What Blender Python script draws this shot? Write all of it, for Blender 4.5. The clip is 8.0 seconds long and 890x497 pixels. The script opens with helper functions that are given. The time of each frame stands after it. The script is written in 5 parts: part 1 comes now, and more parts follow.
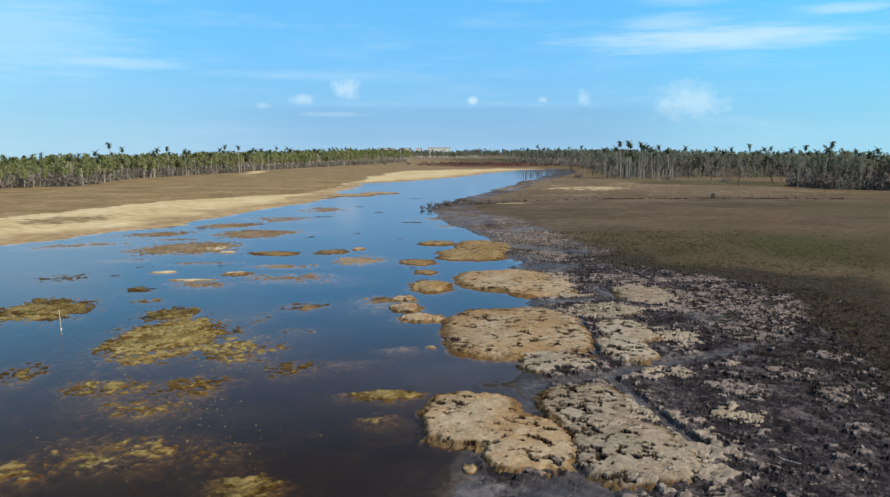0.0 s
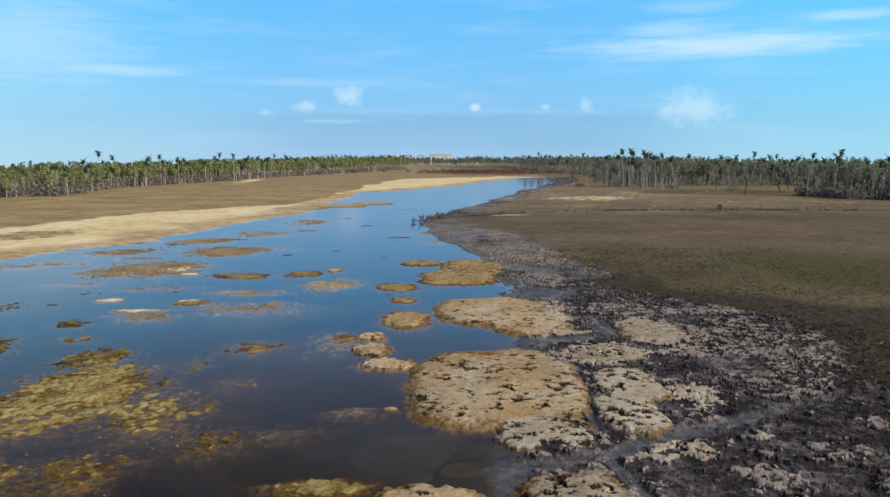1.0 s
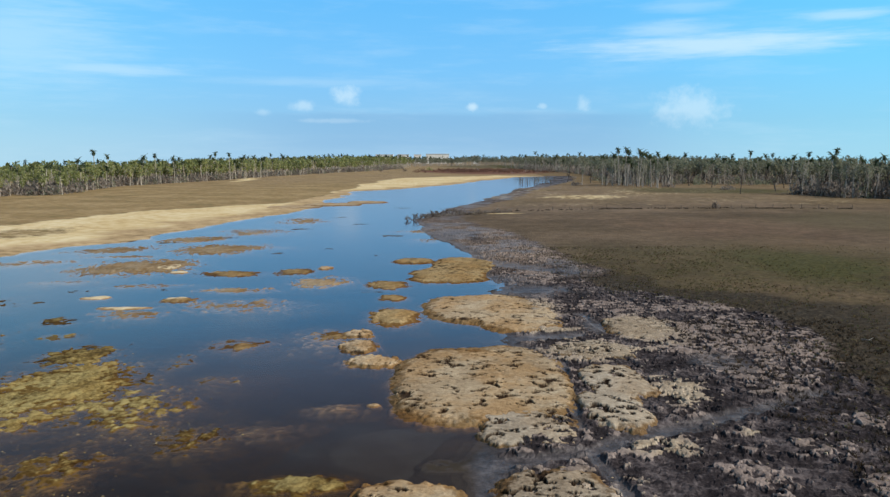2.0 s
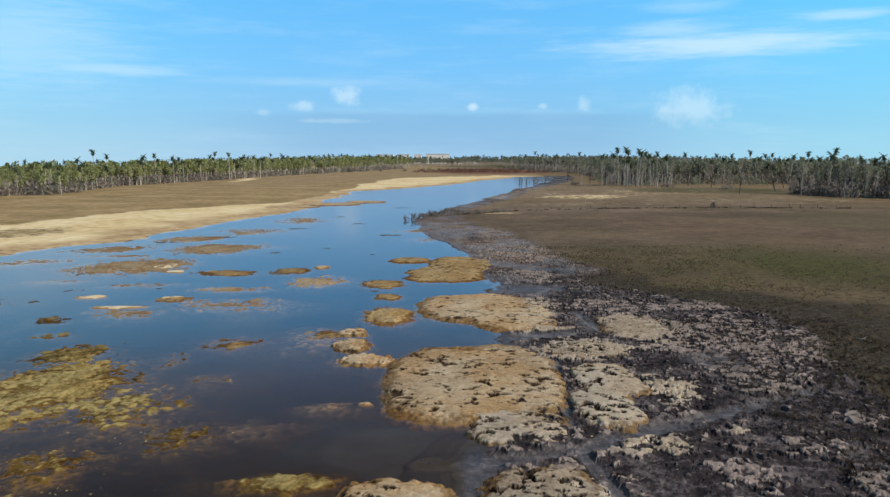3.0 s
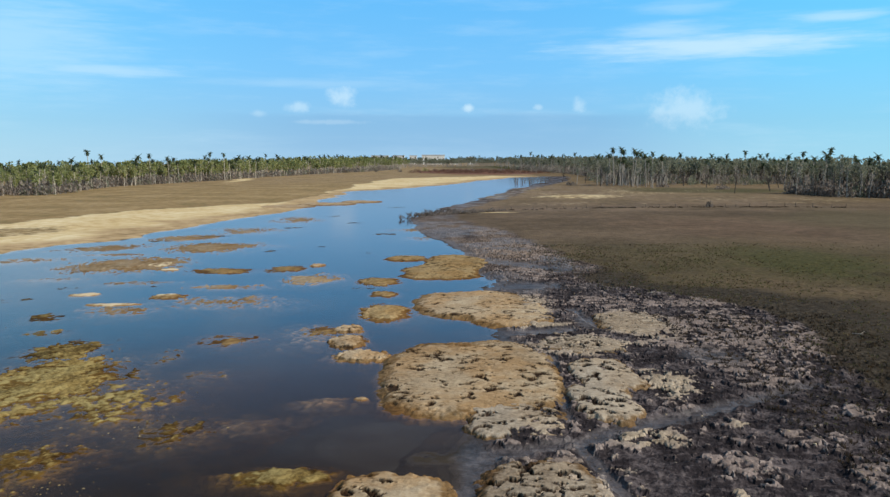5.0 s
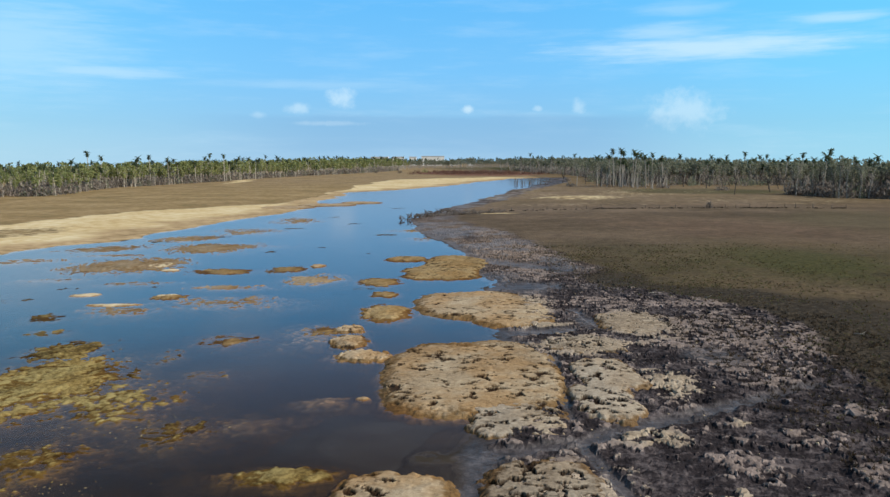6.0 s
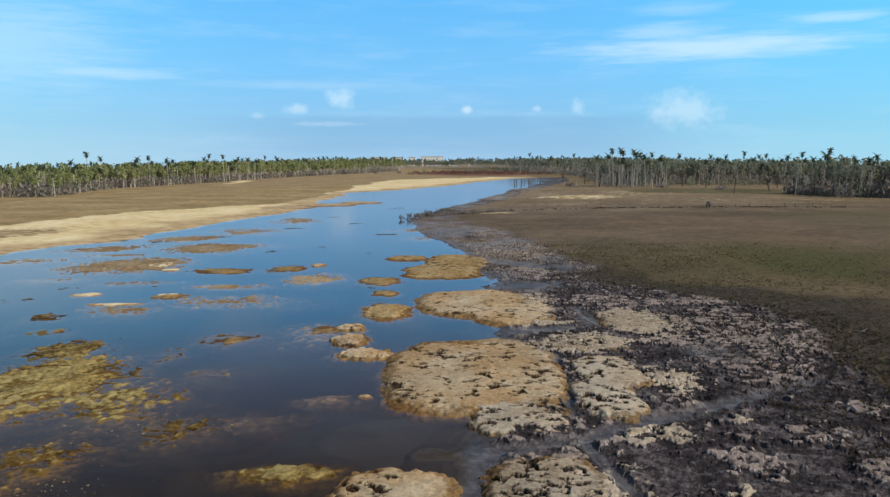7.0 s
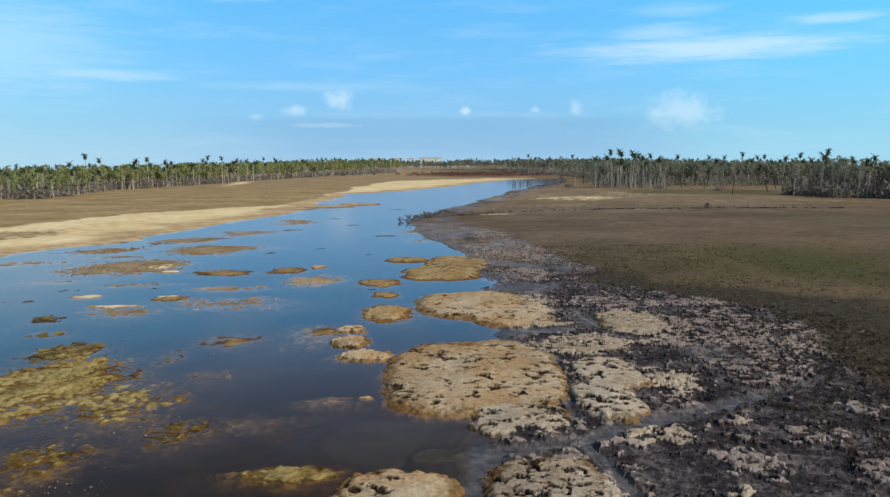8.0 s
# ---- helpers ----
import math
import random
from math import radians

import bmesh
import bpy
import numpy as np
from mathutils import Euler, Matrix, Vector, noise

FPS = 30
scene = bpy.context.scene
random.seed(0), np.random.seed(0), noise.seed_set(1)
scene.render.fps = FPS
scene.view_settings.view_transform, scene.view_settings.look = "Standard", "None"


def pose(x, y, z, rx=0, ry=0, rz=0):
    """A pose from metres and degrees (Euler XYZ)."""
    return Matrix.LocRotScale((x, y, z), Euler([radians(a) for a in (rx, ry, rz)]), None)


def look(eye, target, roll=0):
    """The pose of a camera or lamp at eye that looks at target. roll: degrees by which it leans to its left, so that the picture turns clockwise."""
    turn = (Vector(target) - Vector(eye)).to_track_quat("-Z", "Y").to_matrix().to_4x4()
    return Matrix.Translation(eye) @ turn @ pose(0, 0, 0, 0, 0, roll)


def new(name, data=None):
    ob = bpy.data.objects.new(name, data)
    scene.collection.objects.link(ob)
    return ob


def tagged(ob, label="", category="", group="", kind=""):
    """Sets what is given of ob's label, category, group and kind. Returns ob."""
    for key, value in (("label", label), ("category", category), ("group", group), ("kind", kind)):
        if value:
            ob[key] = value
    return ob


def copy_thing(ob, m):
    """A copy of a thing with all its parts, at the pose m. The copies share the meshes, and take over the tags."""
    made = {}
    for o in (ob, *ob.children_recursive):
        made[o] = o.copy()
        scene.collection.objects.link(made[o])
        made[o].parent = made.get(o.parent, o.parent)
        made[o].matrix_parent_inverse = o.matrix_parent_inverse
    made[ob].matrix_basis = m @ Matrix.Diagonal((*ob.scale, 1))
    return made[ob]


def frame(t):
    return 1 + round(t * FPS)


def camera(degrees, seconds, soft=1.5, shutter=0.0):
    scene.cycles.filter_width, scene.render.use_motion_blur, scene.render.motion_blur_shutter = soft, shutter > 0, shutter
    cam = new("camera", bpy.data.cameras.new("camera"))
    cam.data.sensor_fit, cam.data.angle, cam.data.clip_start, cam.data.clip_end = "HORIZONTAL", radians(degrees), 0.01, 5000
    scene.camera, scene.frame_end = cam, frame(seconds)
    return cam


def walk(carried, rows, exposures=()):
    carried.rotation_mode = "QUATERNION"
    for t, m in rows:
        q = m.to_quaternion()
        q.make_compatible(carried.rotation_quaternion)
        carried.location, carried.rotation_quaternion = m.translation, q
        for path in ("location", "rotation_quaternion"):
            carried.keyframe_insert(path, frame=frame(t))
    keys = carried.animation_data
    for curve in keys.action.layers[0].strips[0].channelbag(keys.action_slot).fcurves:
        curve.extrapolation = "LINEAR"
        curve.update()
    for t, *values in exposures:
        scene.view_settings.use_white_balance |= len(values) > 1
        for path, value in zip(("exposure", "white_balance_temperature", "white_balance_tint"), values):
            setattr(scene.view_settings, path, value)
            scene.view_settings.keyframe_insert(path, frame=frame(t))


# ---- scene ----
# A shallow drying lake with mud islets, trampled banks, palm woods and a far town, seen from a drone.

# ---- camera ----
cam = camera(60.0, 8.0, soft=1.4)
PATH = [
    (0.0, pose(-2.85, -8.70, 11.12, 82.840, 0.010, 0.290)),
    (0.5, pose(-2.60, -6.60, 11.25, 82.820, -0.020, 0.310)),
    (0.75, pose(-1.10, -0.50, 11.60, 83.345, 0.060, 0.420)),
    (1.0, pose(-1.06, -0.50, 11.63, 83.335, 0.030, 0.470)),
    (1.5, pose(-0.77, -0.28, 11.50, 83.300, 0.040, 0.270)),
    (3.0, pose(0.00, -0.18, 11.31, 83.305, 0.048, 0.310)),
    (3.5, pose(0.03, -0.18, 11.21, 83.365, 0.030, 0.115)),
    (4.0, pose(0.04, -0.10, 11.13, 83.358, 0.052, 0.110)),
    (4.5, pose(0.00, -0.00, 11.00, 83.362, 0.066, 0.008)),
    (6.0, pose(-0.14, 0.02, 10.87, 83.480, 0.085, -0.050)),
    (6.5, pose(-0.21, 0.03, 10.74, 83.520, 0.165, -0.130)),
    (7.0, pose(-0.24, 0.01, 10.74, 83.505, 0.200, -0.110)),
    (7.5, pose(-0.30, -0.09, 10.79, 83.515, 0.205, -0.155)),
    (8.0, pose(-0.33, -0.12, 10.79, 83.590, 0.280, -0.225)),
]
walk(cam, PATH)

# ---- node helpers ----
def sock(tree, value, socket):
    """Plug a value or another socket into a socket."""
    if isinstance(value, bpy.types.NodeSocket):
        tree.links.new(value, socket)
    elif isinstance(value, (tuple, list)) and len(value) == 3 and socket.type == "RGBA":
        socket.default_value = (*value, 1)
    else:
        socket.default_value = value


def op(tree, kind, a, b=0.0, c=0.0, clamp=False):
    n = tree.nodes.new("ShaderNodeMath")
    n.operation, n.use_clamp = kind, clamp
    for value, socket in zip((a, b, c), n.inputs):
        sock(tree, value, socket)
    return n.outputs[0]


def mix(tree, fac, a, b, blend="MIX"):
    n = tree.nodes.new("ShaderNodeMix")
    n.data_type, n.blend_type = "RGBA", blend
    sock(tree, fac, n.inputs[0])
    sock(tree, a, n.inputs[6])
    sock(tree, b, n.inputs[7])
    return n.outputs[2]


def ramp(tree, value, stops):
    n = tree.nodes.new("ShaderNodeValToRGB")
    while len(n.color_ramp.elements) < len(stops):
        n.color_ramp.elements.new(0.5)
    for e, (p, c) in zip(n.color_ramp.elements, stops):
        e.position, e.color = p, (*c, 1)
    sock(tree, value, n.inputs[0])
    return n.outputs[0]


def band(tree, value, low, high, to_low=0.0, to_high=1.0):
    n = tree.nodes.new("ShaderNodeMapRange")
    n.interpolation_type = "SMOOTHSTEP"
    for value, socket in zip((value, low, high, to_low, to_high), n.inputs):
        sock(tree, value, socket)
    return n.outputs[0]


def grain(tree, vector, scale, detail=4.0, rough=0.55, stretch=(1, 1, 1), shift=0.0):
    m = tree.nodes.new("ShaderNodeMapping")
    m.inputs["Scale"].default_value = stretch
    m.inputs["Location"].default_value = (shift, shift * 0.7, shift * 0.3)
    tree.links.new(vector, m.inputs["Vector"])
    n = tree.nodes.new("ShaderNodeTexNoise")
    n.inputs["Scale"].default_value, n.inputs["Detail"].default_value = scale, detail
    n.inputs["Roughness"].default_value = rough
    tree.links.new(m.outputs[0], n.inputs["Vector"])
    return n.outputs[0]


def attribute(tree, name):
    n = tree.nodes.new("ShaderNodeAttribute")
    n.attribute_name = name
    return n.outputs["Fac"]


def material(name):
    m = bpy.data.materials.new(name)
    m.use_nodes = True
    t = m.node_tree
    return m, t, t.nodes["Principled BSDF"], t.nodes.new("ShaderNodeTexCoord").outputs["Object"]


def relief(t, height, strength, distance, shader):
    b = t.nodes.new("ShaderNodeBump")
    b.inputs["Strength"].default_value, b.inputs["Distance"].default_value = strength, distance
    sock(t, height, b.inputs["Height"])
    t.links.new(b.outputs[0], shader.inputs["Normal"])


# ---- world and sun ----
SUN_AZIMUTH, SUN_ELEVATION = radians(112), radians(38)
world = bpy.data.worlds.new("sky")
scene.world = world
world.use_nodes = True
wt = world.node_tree
back = wt.nodes["Background"]
sky = wt.nodes.new("ShaderNodeTexSky")
sky.sky_type, sky.sun_disc = "NISHITA", False
sky.sun_elevation, sky.sun_rotation = SUN_ELEVATION, SUN_AZIMUTH
sky.altitude, sky.dust_density, sky.ozone_density = 20, 0.6, 2.0
way = wt.nodes.new("ShaderNodeTexCoord").outputs["Generated"]
split = wt.nodes.new("ShaderNodeSeparateXYZ")
wt.links.new(way, split.inputs[0])
azimuth = op(wt, "ARCTAN2", split.outputs[0], split.outputs[1])
elevation = op(wt, "ARCSINE", split.outputs[2])
# tropical blue of the low sky, paler at the horizon
low_sky = ramp(wt, op(wt, "MULTIPLY", elevation, 2.0, clamp=True),
               [(0.0, (0.33, 0.60, 0.86)), (0.09, (0.23, 0.54, 0.86)), (0.22, (0.165, 0.55, 0.98)), (0.40, (0.115, 0.52, 1.0)), (0.56, (0.20, 0.32, 0.53)), (0.80, (0.080, 0.095, 0.13)), (1.0, (0.07, 0.10, 0.17))])
base_sky = mix(wt, 0.85, mix(wt, 1.0, sky.outputs[0], (0.11, 0.11, 0.11), "MULTIPLY"), low_sky)
base_sky = mix(wt, band(wt, azimuth, 0.05, 0.55, 0.0, 1.0), base_sky, mix(wt, 1.0, base_sky, (1.02, 1.17, 1.07), "MULTIPLY"))
base_sky = mix(wt, band(wt, azimuth, -0.15, -0.6, 0.0, 1.0), base_sky, mix(wt, 1.0, base_sky, (1.14, 1.13, 1.03), "MULTIPLY"))
fluff = grain(wt, way, 55.0, 7.0, 0.65)
wisp = grain(wt, way, 6.2, 7.0, 0.62, (1, 1, 7))
fine_wisp = grain(wt, way, 18.0, 6.0, 0.6, (1, 1, 9), 3.0)


def cloud(a, e, ra, re, strength, texture, rough, edge=0.25):
    """Cover of one cloud round azimuth a and elevation e, ra by re radians in half size."""
    u = op(wt, "DIVIDE", op(wt, "SUBTRACT", azimuth, a), ra)
    v = op(wt, "DIVIDE", op(wt, "SUBTRACT", elevation, e), re)
    r = op(wt, "SQRT", op(wt, "ADD", op(wt, "MULTIPLY", u, u), op(wt, "MULTIPLY", v, v)))
    r = op(wt, "ADD", r, op(wt, "MULTIPLY", op(wt, "SUBTRACT", texture, 0.5), rough))
    return band(wt, r, 1.1, edge, 0.0, strength)


cover = op(wt, "MULTIPLY", band(wt, wisp, 0.46, 0.75), 0.16)
for a, e, ra, re, strength in ((-0.131, 0.0784, 0.0238, 0.0176, 0.7), (-0.184, 0.0652, 0.0196, 0.0088, 0.55), (0.030, 0.0652, 0.0098, 0.0073, 0.8),
                               (0.119, 0.0652, 0.0070, 0.0047, 0.45), (0.170, 0.0667, 0.0112, 0.0125, 0.5), (0.295, 0.0594, 0.0532, 0.0264, 0.6),
                               (-0.233, 0.0565, 0.0126, 0.0059, 0.35), (-0.145, 0.0469, 0.0560, 0.0038, 0.5)):
    cover = op(wt, "MAXIMUM", cover, cloud(a, e, ra, re, strength * 0.85, fluff, 1.6, 0.15))
for a, e, ra, re, strength in ((0.324, 0.1335, 0.2170, 0.0200, 0.8), (0.277, 0.1532, 0.0840, 0.0147, 0.5), (0.461, 0.1590, 0.0700, 0.0088, 0.55),
                               (-0.266, 0.2030, 0.0770, 0.0117, 0.55), (-0.045, 0.2074, 0.0560, 0.0088, 0.4), (-0.503, 0.1312, 0.1540, 0.0733, 0.42),
                               (-0.409, 0.1033, 0.1260, 0.0103, 0.5), (-0.168, 0.0946, 0.1960, 0.0073, 0.25), (0.291, 0.1795, 0.0700, 0.0117, 0.3)):
    cover = op(wt, "MAXIMUM", cover, cloud(a, e, ra, re, strength * 0.85, fine_wisp, 1.1, 0.05))
full_sky = mix(wt, cover, base_sky, (0.66, 0.86, 0.98))
# the grey bank of stratus low over the horizon
stratus = op(wt, "MULTIPLY", op(wt, "MULTIPLY", band(wt, op(wt, "ADD", elevation, op(wt, "MULTIPLY", grain(wt, way, 9.0, 4.0, 0.6, (1, 1, 5)), 0.012)), 0.066, 0.058), band(wt, elevation, 0.0, 0.02, 0.5, 1.0)), op(wt, "MULTIPLY", band(wt, azimuth, -0.36, -0.12), band(wt, azimuth, 0.34, 0.16)))
full_sky = mix(wt, op(wt, "MULTIPLY", stratus, 0.42), full_sky, (0.21, 0.43, 0.70))
wt.links.new(full_sky, back.inputs[0])
back.inputs[1].default_value = 1.05

sun_data = bpy.data.lights.new("sun", "SUN")
sun_data.energy, sun_data.angle, sun_data.color = 4.6, radians(0.6), (1.0, 0.92, 0.80)
sun = new("sun", sun_data)
sun_from = Vector((math.sin(SUN_AZIMUTH) * math.cos(SUN_ELEVATION), math.cos(SUN_AZIMUTH) * math.cos(SUN_ELEVATION), math.sin(SUN_ELEVATION)))
sun.matrix_world = look(sun_from * 100, (0, 0, 0))

# ---- materials ----
def earth_material():
    """Bare mud, dry crust, sand and withered turf, laid out by the ground's own zones."""
    m, t, s, at = material("earth")
    big, mid, small, speck = grain(t, at, 0.08, 5), grain(t, at, 0.55, 5, shift=5.0), grain(t, at, 2.4, 6, 0.68, shift=9.0), grain(t, at, 5.5, 5, 0.7)
    mud = ramp(t, op(t, "ADD", op(t, "ADD", op(t, "MULTIPLY", small, 0.40), op(t, "MULTIPLY", speck, 0.25)), op(t, "MULTIPLY", mid, 0.35)), [(0.37, (0.008, 0.007, 0.008)), (0.49, (0.031, 0.0265, 0.030)), (0.61, (0.14, 0.121, 0.125))])
    crust = ramp(t, op(t, "ADD", op(t, "ADD", op(t, "MULTIPLY", small, 0.45), op(t, "MULTIPLY", speck, 0.25)), op(t, "MULTIPLY", mid, 0.30)), [(0.34, (0.09, 0.072, 0.060)), (0.48, (0.235, 0.198, 0.166)), (0.64, (0.42, 0.365, 0.31))])
    warm = ramp(t, op(t, "ADD", op(t, "ADD", op(t, "MULTIPLY", small, 0.45), op(t, "MULTIPLY", speck, 0.25)), op(t, "MULTIPLY", mid, 0.30)), [(0.34, (0.14, 0.105, 0.074)), (0.48, (0.325, 0.268, 0.200)), (0.64, (0.47, 0.40, 0.315))])
    crust = mix(t, attribute(t, "ash"), warm, mix(t, 1.0, crust, (0.78, 0.75, 0.82), "MULTIPLY"))
    sand = ramp(t, op(t, "ADD", op(t, "MULTIPLY", mid, 0.6), op(t, "MULTIPLY", big, 0.4)), [(0.33, (0.44, 0.31, 0.15)), (0.46, (0.57, 0.45, 0.25)), (0.62, (0.68, 0.59, 0.39))])
    silty_sand = ramp(t, op(t, "ADD", op(t, "MULTIPLY", mid, 0.6), op(t, "MULTIPLY", big, 0.4)), [(0.34, (0.22, 0.16, 0.09)), (0.48, (0.39, 0.285, 0.16)), (0.62, (0.53, 0.41, 0.25))])
    sand = mix(t, band(t, op(t, "ADD", attribute(t, "silty"), op(t, "MULTIPLY", op(t, "SUBTRACT", mid, 0.5), 0.7)), 0.15, 0.85), sand, silty_sand)
    brown = ramp(t, op(t, "ADD", op(t, "MULTIPLY", big, 0.4), op(t, "ADD", op(t, "MULTIPLY", mid, 0.2), op(t, "MULTIPLY", small, 0.4))), [(0.36, (0.036, 0.029, 0.019)), (0.5, (0.098, 0.073, 0.048)), (0.64, (0.185, 0.133, 0.088))])
    green = ramp(t, op(t, "ADD", op(t, "MULTIPLY", speck, 0.4), op(t, "MULTIPLY", small, 0.6)), [(0.33, (0.024, 0.022, 0.010)), (0.52, (0.064, 0.064, 0.026)), (0.68, (0.118, 0.109, 0.048))])
    straw = ramp(t, op(t, "ADD", op(t, "MULTIPLY", mid, 0.5), op(t, "MULTIPLY", big, 0.5)), [(0.33, (0.150, 0.128, 0.060)), (0.47, (0.25, 0.180, 0.090)), (0.62, (0.36, 0.272, 0.15))])
    brown = mix(t, attribute(t, "straw"), brown, straw)
    reed = ramp(t, mid, [(0.35, (0.12, 0.060, 0.043)), (0.65, (0.19, 0.100, 0.070))])
    dry = band(t, op(t, "ADD", attribute(t, "dry"), op(t, "MULTIPLY", op(t, "SUBTRACT", small, 0.5), 1.1)), 0.30, 0.62)
    colour = mix(t, dry, mud, crust)
    silt = ramp(t, op(t, "ADD", op(t, "MULTIPLY", big, 0.6), op(t, "MULTIPLY", mid, 0.4)), [(0.36, (0.030, 0.026, 0.022)), (0.5, (0.052, 0.043, 0.034)), (0.62, (0.10, 0.075, 0.050))])
    colour = mix(t, attribute(t, "bed"), colour, silt)
    slick = ramp(t, op(t, "ADD", op(t, "MULTIPLY", small, 0.6), op(t, "MULTIPLY", mid, 0.4)), [(0.38, (0.035, 0.031, 0.033)), (0.52, (0.085, 0.076, 0.080)), (0.64, (0.17, 0.154, 0.153))])
    colour = mix(t, op(t, "MULTIPLY", attribute(t, "wet"), 0.85), colour, slick)
    turf = mix(t, band(t, op(t, "ADD", attribute(t, "green"), op(t, "MULTIPLY", op(t, "SUBTRACT", mid, 0.5), 0.9)), 0.05, 1.05), brown, green)
    colour = mix(t, band(t, op(t, "ADD", attribute(t, "turf"), op(t, "MULTIPLY", op(t, "SUBTRACT", small, 0.5), 0.6)), 0.35, 0.65), colour, turf)
    dust = ramp(t, mid, [(0.35, (0.165, 0.125, 0.096)), (0.65, (0.28, 0.217, 0.17))])
    colour = mix(t, op(t, "MULTIPLY", attribute(t, "dust"), 0.75), colour, dust)
    humus = ramp(t, op(t, "ADD", op(t, "MULTIPLY", speck, 0.5), op(t, "MULTIPLY", small, 0.5)), [(0.36, (0.014, 0.0115, 0.009)), (0.5, (0.041, 0.034, 0.026)), (0.66, (0.100, 0.083, 0.062))])
    colour = mix(t, band(t, op(t, "ADD", attribute(t, "humus"), op(t, "MULTIPLY", op(t, "SUBTRACT", small, 0.5), 0.9)), 0.25, 0.75), colour, humus)
    colour = mix(t, band(t, op(t, "ADD", attribute(t, "sand"), op(t, "MULTIPLY", op(t, "SUBTRACT", mid, 0.5), 0.8)), 0.3, 0.7), colour, sand)
    colour = mix(t, band(t, op(t, "ADD", attribute(t, "reed"), op(t, "MULTIPLY", op(t, "SUBTRACT", mid, 0.5), 0.5)), 0.1, 0.9), colour, reed)
    t.links.new(colour, s.inputs["Base Color"])
    wet = attribute(t, "wet")
    t.links.new(op(t, "SUBTRACT", 0.95, op(t, "MULTIPLY", wet, 0.45)), s.inputs["Roughness"])
    t.links.new(op(t, "ADD", 0.06, op(t, "MULTIPLY", wet, 0.38)), s.inputs["Specular IOR Level"])
    relief(t, op(t, "ADD", op(t, "MULTIPLY", small, 0.65), op(t, "MULTIPLY", speck, 0.35)), 0.9, 0.08, s)
    return m


def islet_material(name, dark, middle, pale, rust=0.0, sharp=1.0, sodden=(0.44, 0.34, 0.23)):
    m, t, s, at = material(name)
    mid, small, speck = grain(t, at, 0.5, 5, shift=2.0), grain(t, at, 2.6, 7, 0.68, shift=7.0), grain(t, at, 6.5, 5, 0.7)
    rnd = t.nodes.new("ShaderNodeObjectInfo").outputs["Random"]
    tone = op(t, "ADD", op(t, "ADD", op(t, "MULTIPLY", mid, 0.30), op(t, "ADD", op(t, "MULTIPLY", small, 0.35), op(t, "MULTIPLY", speck, 0.35))), op(t, "MULTIPLY", op(t, "SUBTRACT", rnd, 0.5), 0.08))
    colour = ramp(t, tone, [(0.49 - 0.13 / sharp, dark), (0.49, middle), (0.49 + 0.14 / sharp, pale)])
    colour = mix(t, band(t, grain(t, at, 0.28, 4, 0.6, shift=11.0), 0.43, 0.63, 0.0, rust), colour, mix(t, 1.0, colour, (0.92, 0.74, 0.52), "MULTIPLY"))
    # sodden ground low over the water is darker and browner than the dry crust on top
    damp = band(t, op(t, "ADD", attribute(t, "dry"), op(t, "MULTIPLY", op(t, "SUBTRACT", small, 0.5), 0.8)), 0.2, 0.6)
    colour = mix(t, damp, mix(t, 1.0, colour, sodden, "MULTIPLY"), colour)
    # prints go almost black: wet mud, and the shade inside the hole as colour
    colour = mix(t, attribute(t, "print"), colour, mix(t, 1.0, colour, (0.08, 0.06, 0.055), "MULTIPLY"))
    t.links.new(colour, s.inputs["Base Color"])
    s.inputs["Roughness"].default_value = 0.95
    s.inputs["Specular IOR Level"].default_value = 0.1
    relief(t, op(t, "ADD", op(t, "MULTIPLY", small, 0.5), op(t, "MULTIPLY", speck, 0.5)), 0.9, 0.07, s)
    return m


def water_material():
    m, t, s, at = material("lake_water")
    t.nodes.remove(s)
    clear, gloss, both = t.nodes.new("ShaderNodeBsdfTransparent"), t.nodes.new("ShaderNodeBsdfGlossy"), t.nodes.new("ShaderNodeMixShader")
    clear.inputs[0].default_value = (0.95, 0.93, 0.88, 1)
    gloss.inputs["Color"].default_value, gloss.inputs["Roughness"].default_value = (0.98, 0.89, 0.91, 1), 0.09
    f = t.nodes.new("ShaderNodeFresnel")
    f.inputs[0].default_value = 1.33
    b = t.nodes.new("ShaderNodeBump")
    b.inputs["Strength"].default_value, b.inputs["Distance"].default_value = 0.06, 0.05
    t.links.new(op(t, "ADD", grain(t, at, 1.0, 2, 0.4, (1, 1.6, 1)), op(t, "MULTIPLY", grain(t, at, 0.25, 3), 2.0)), b.inputs["Height"])
    t.links.new(b.outputs[0], gloss.inputs["Normal"])
    t.links.new(b.outputs[0], f.inputs["Normal"])
    t.links.new(f.outputs[0], both.inputs[0])
    t.links.new(clear.outputs[0], both.inputs[1])
    t.links.new(gloss.outputs[0], both.inputs[2])
    t.links.new(both.outputs[0], t.nodes["Material Output"].inputs[0])
    return m


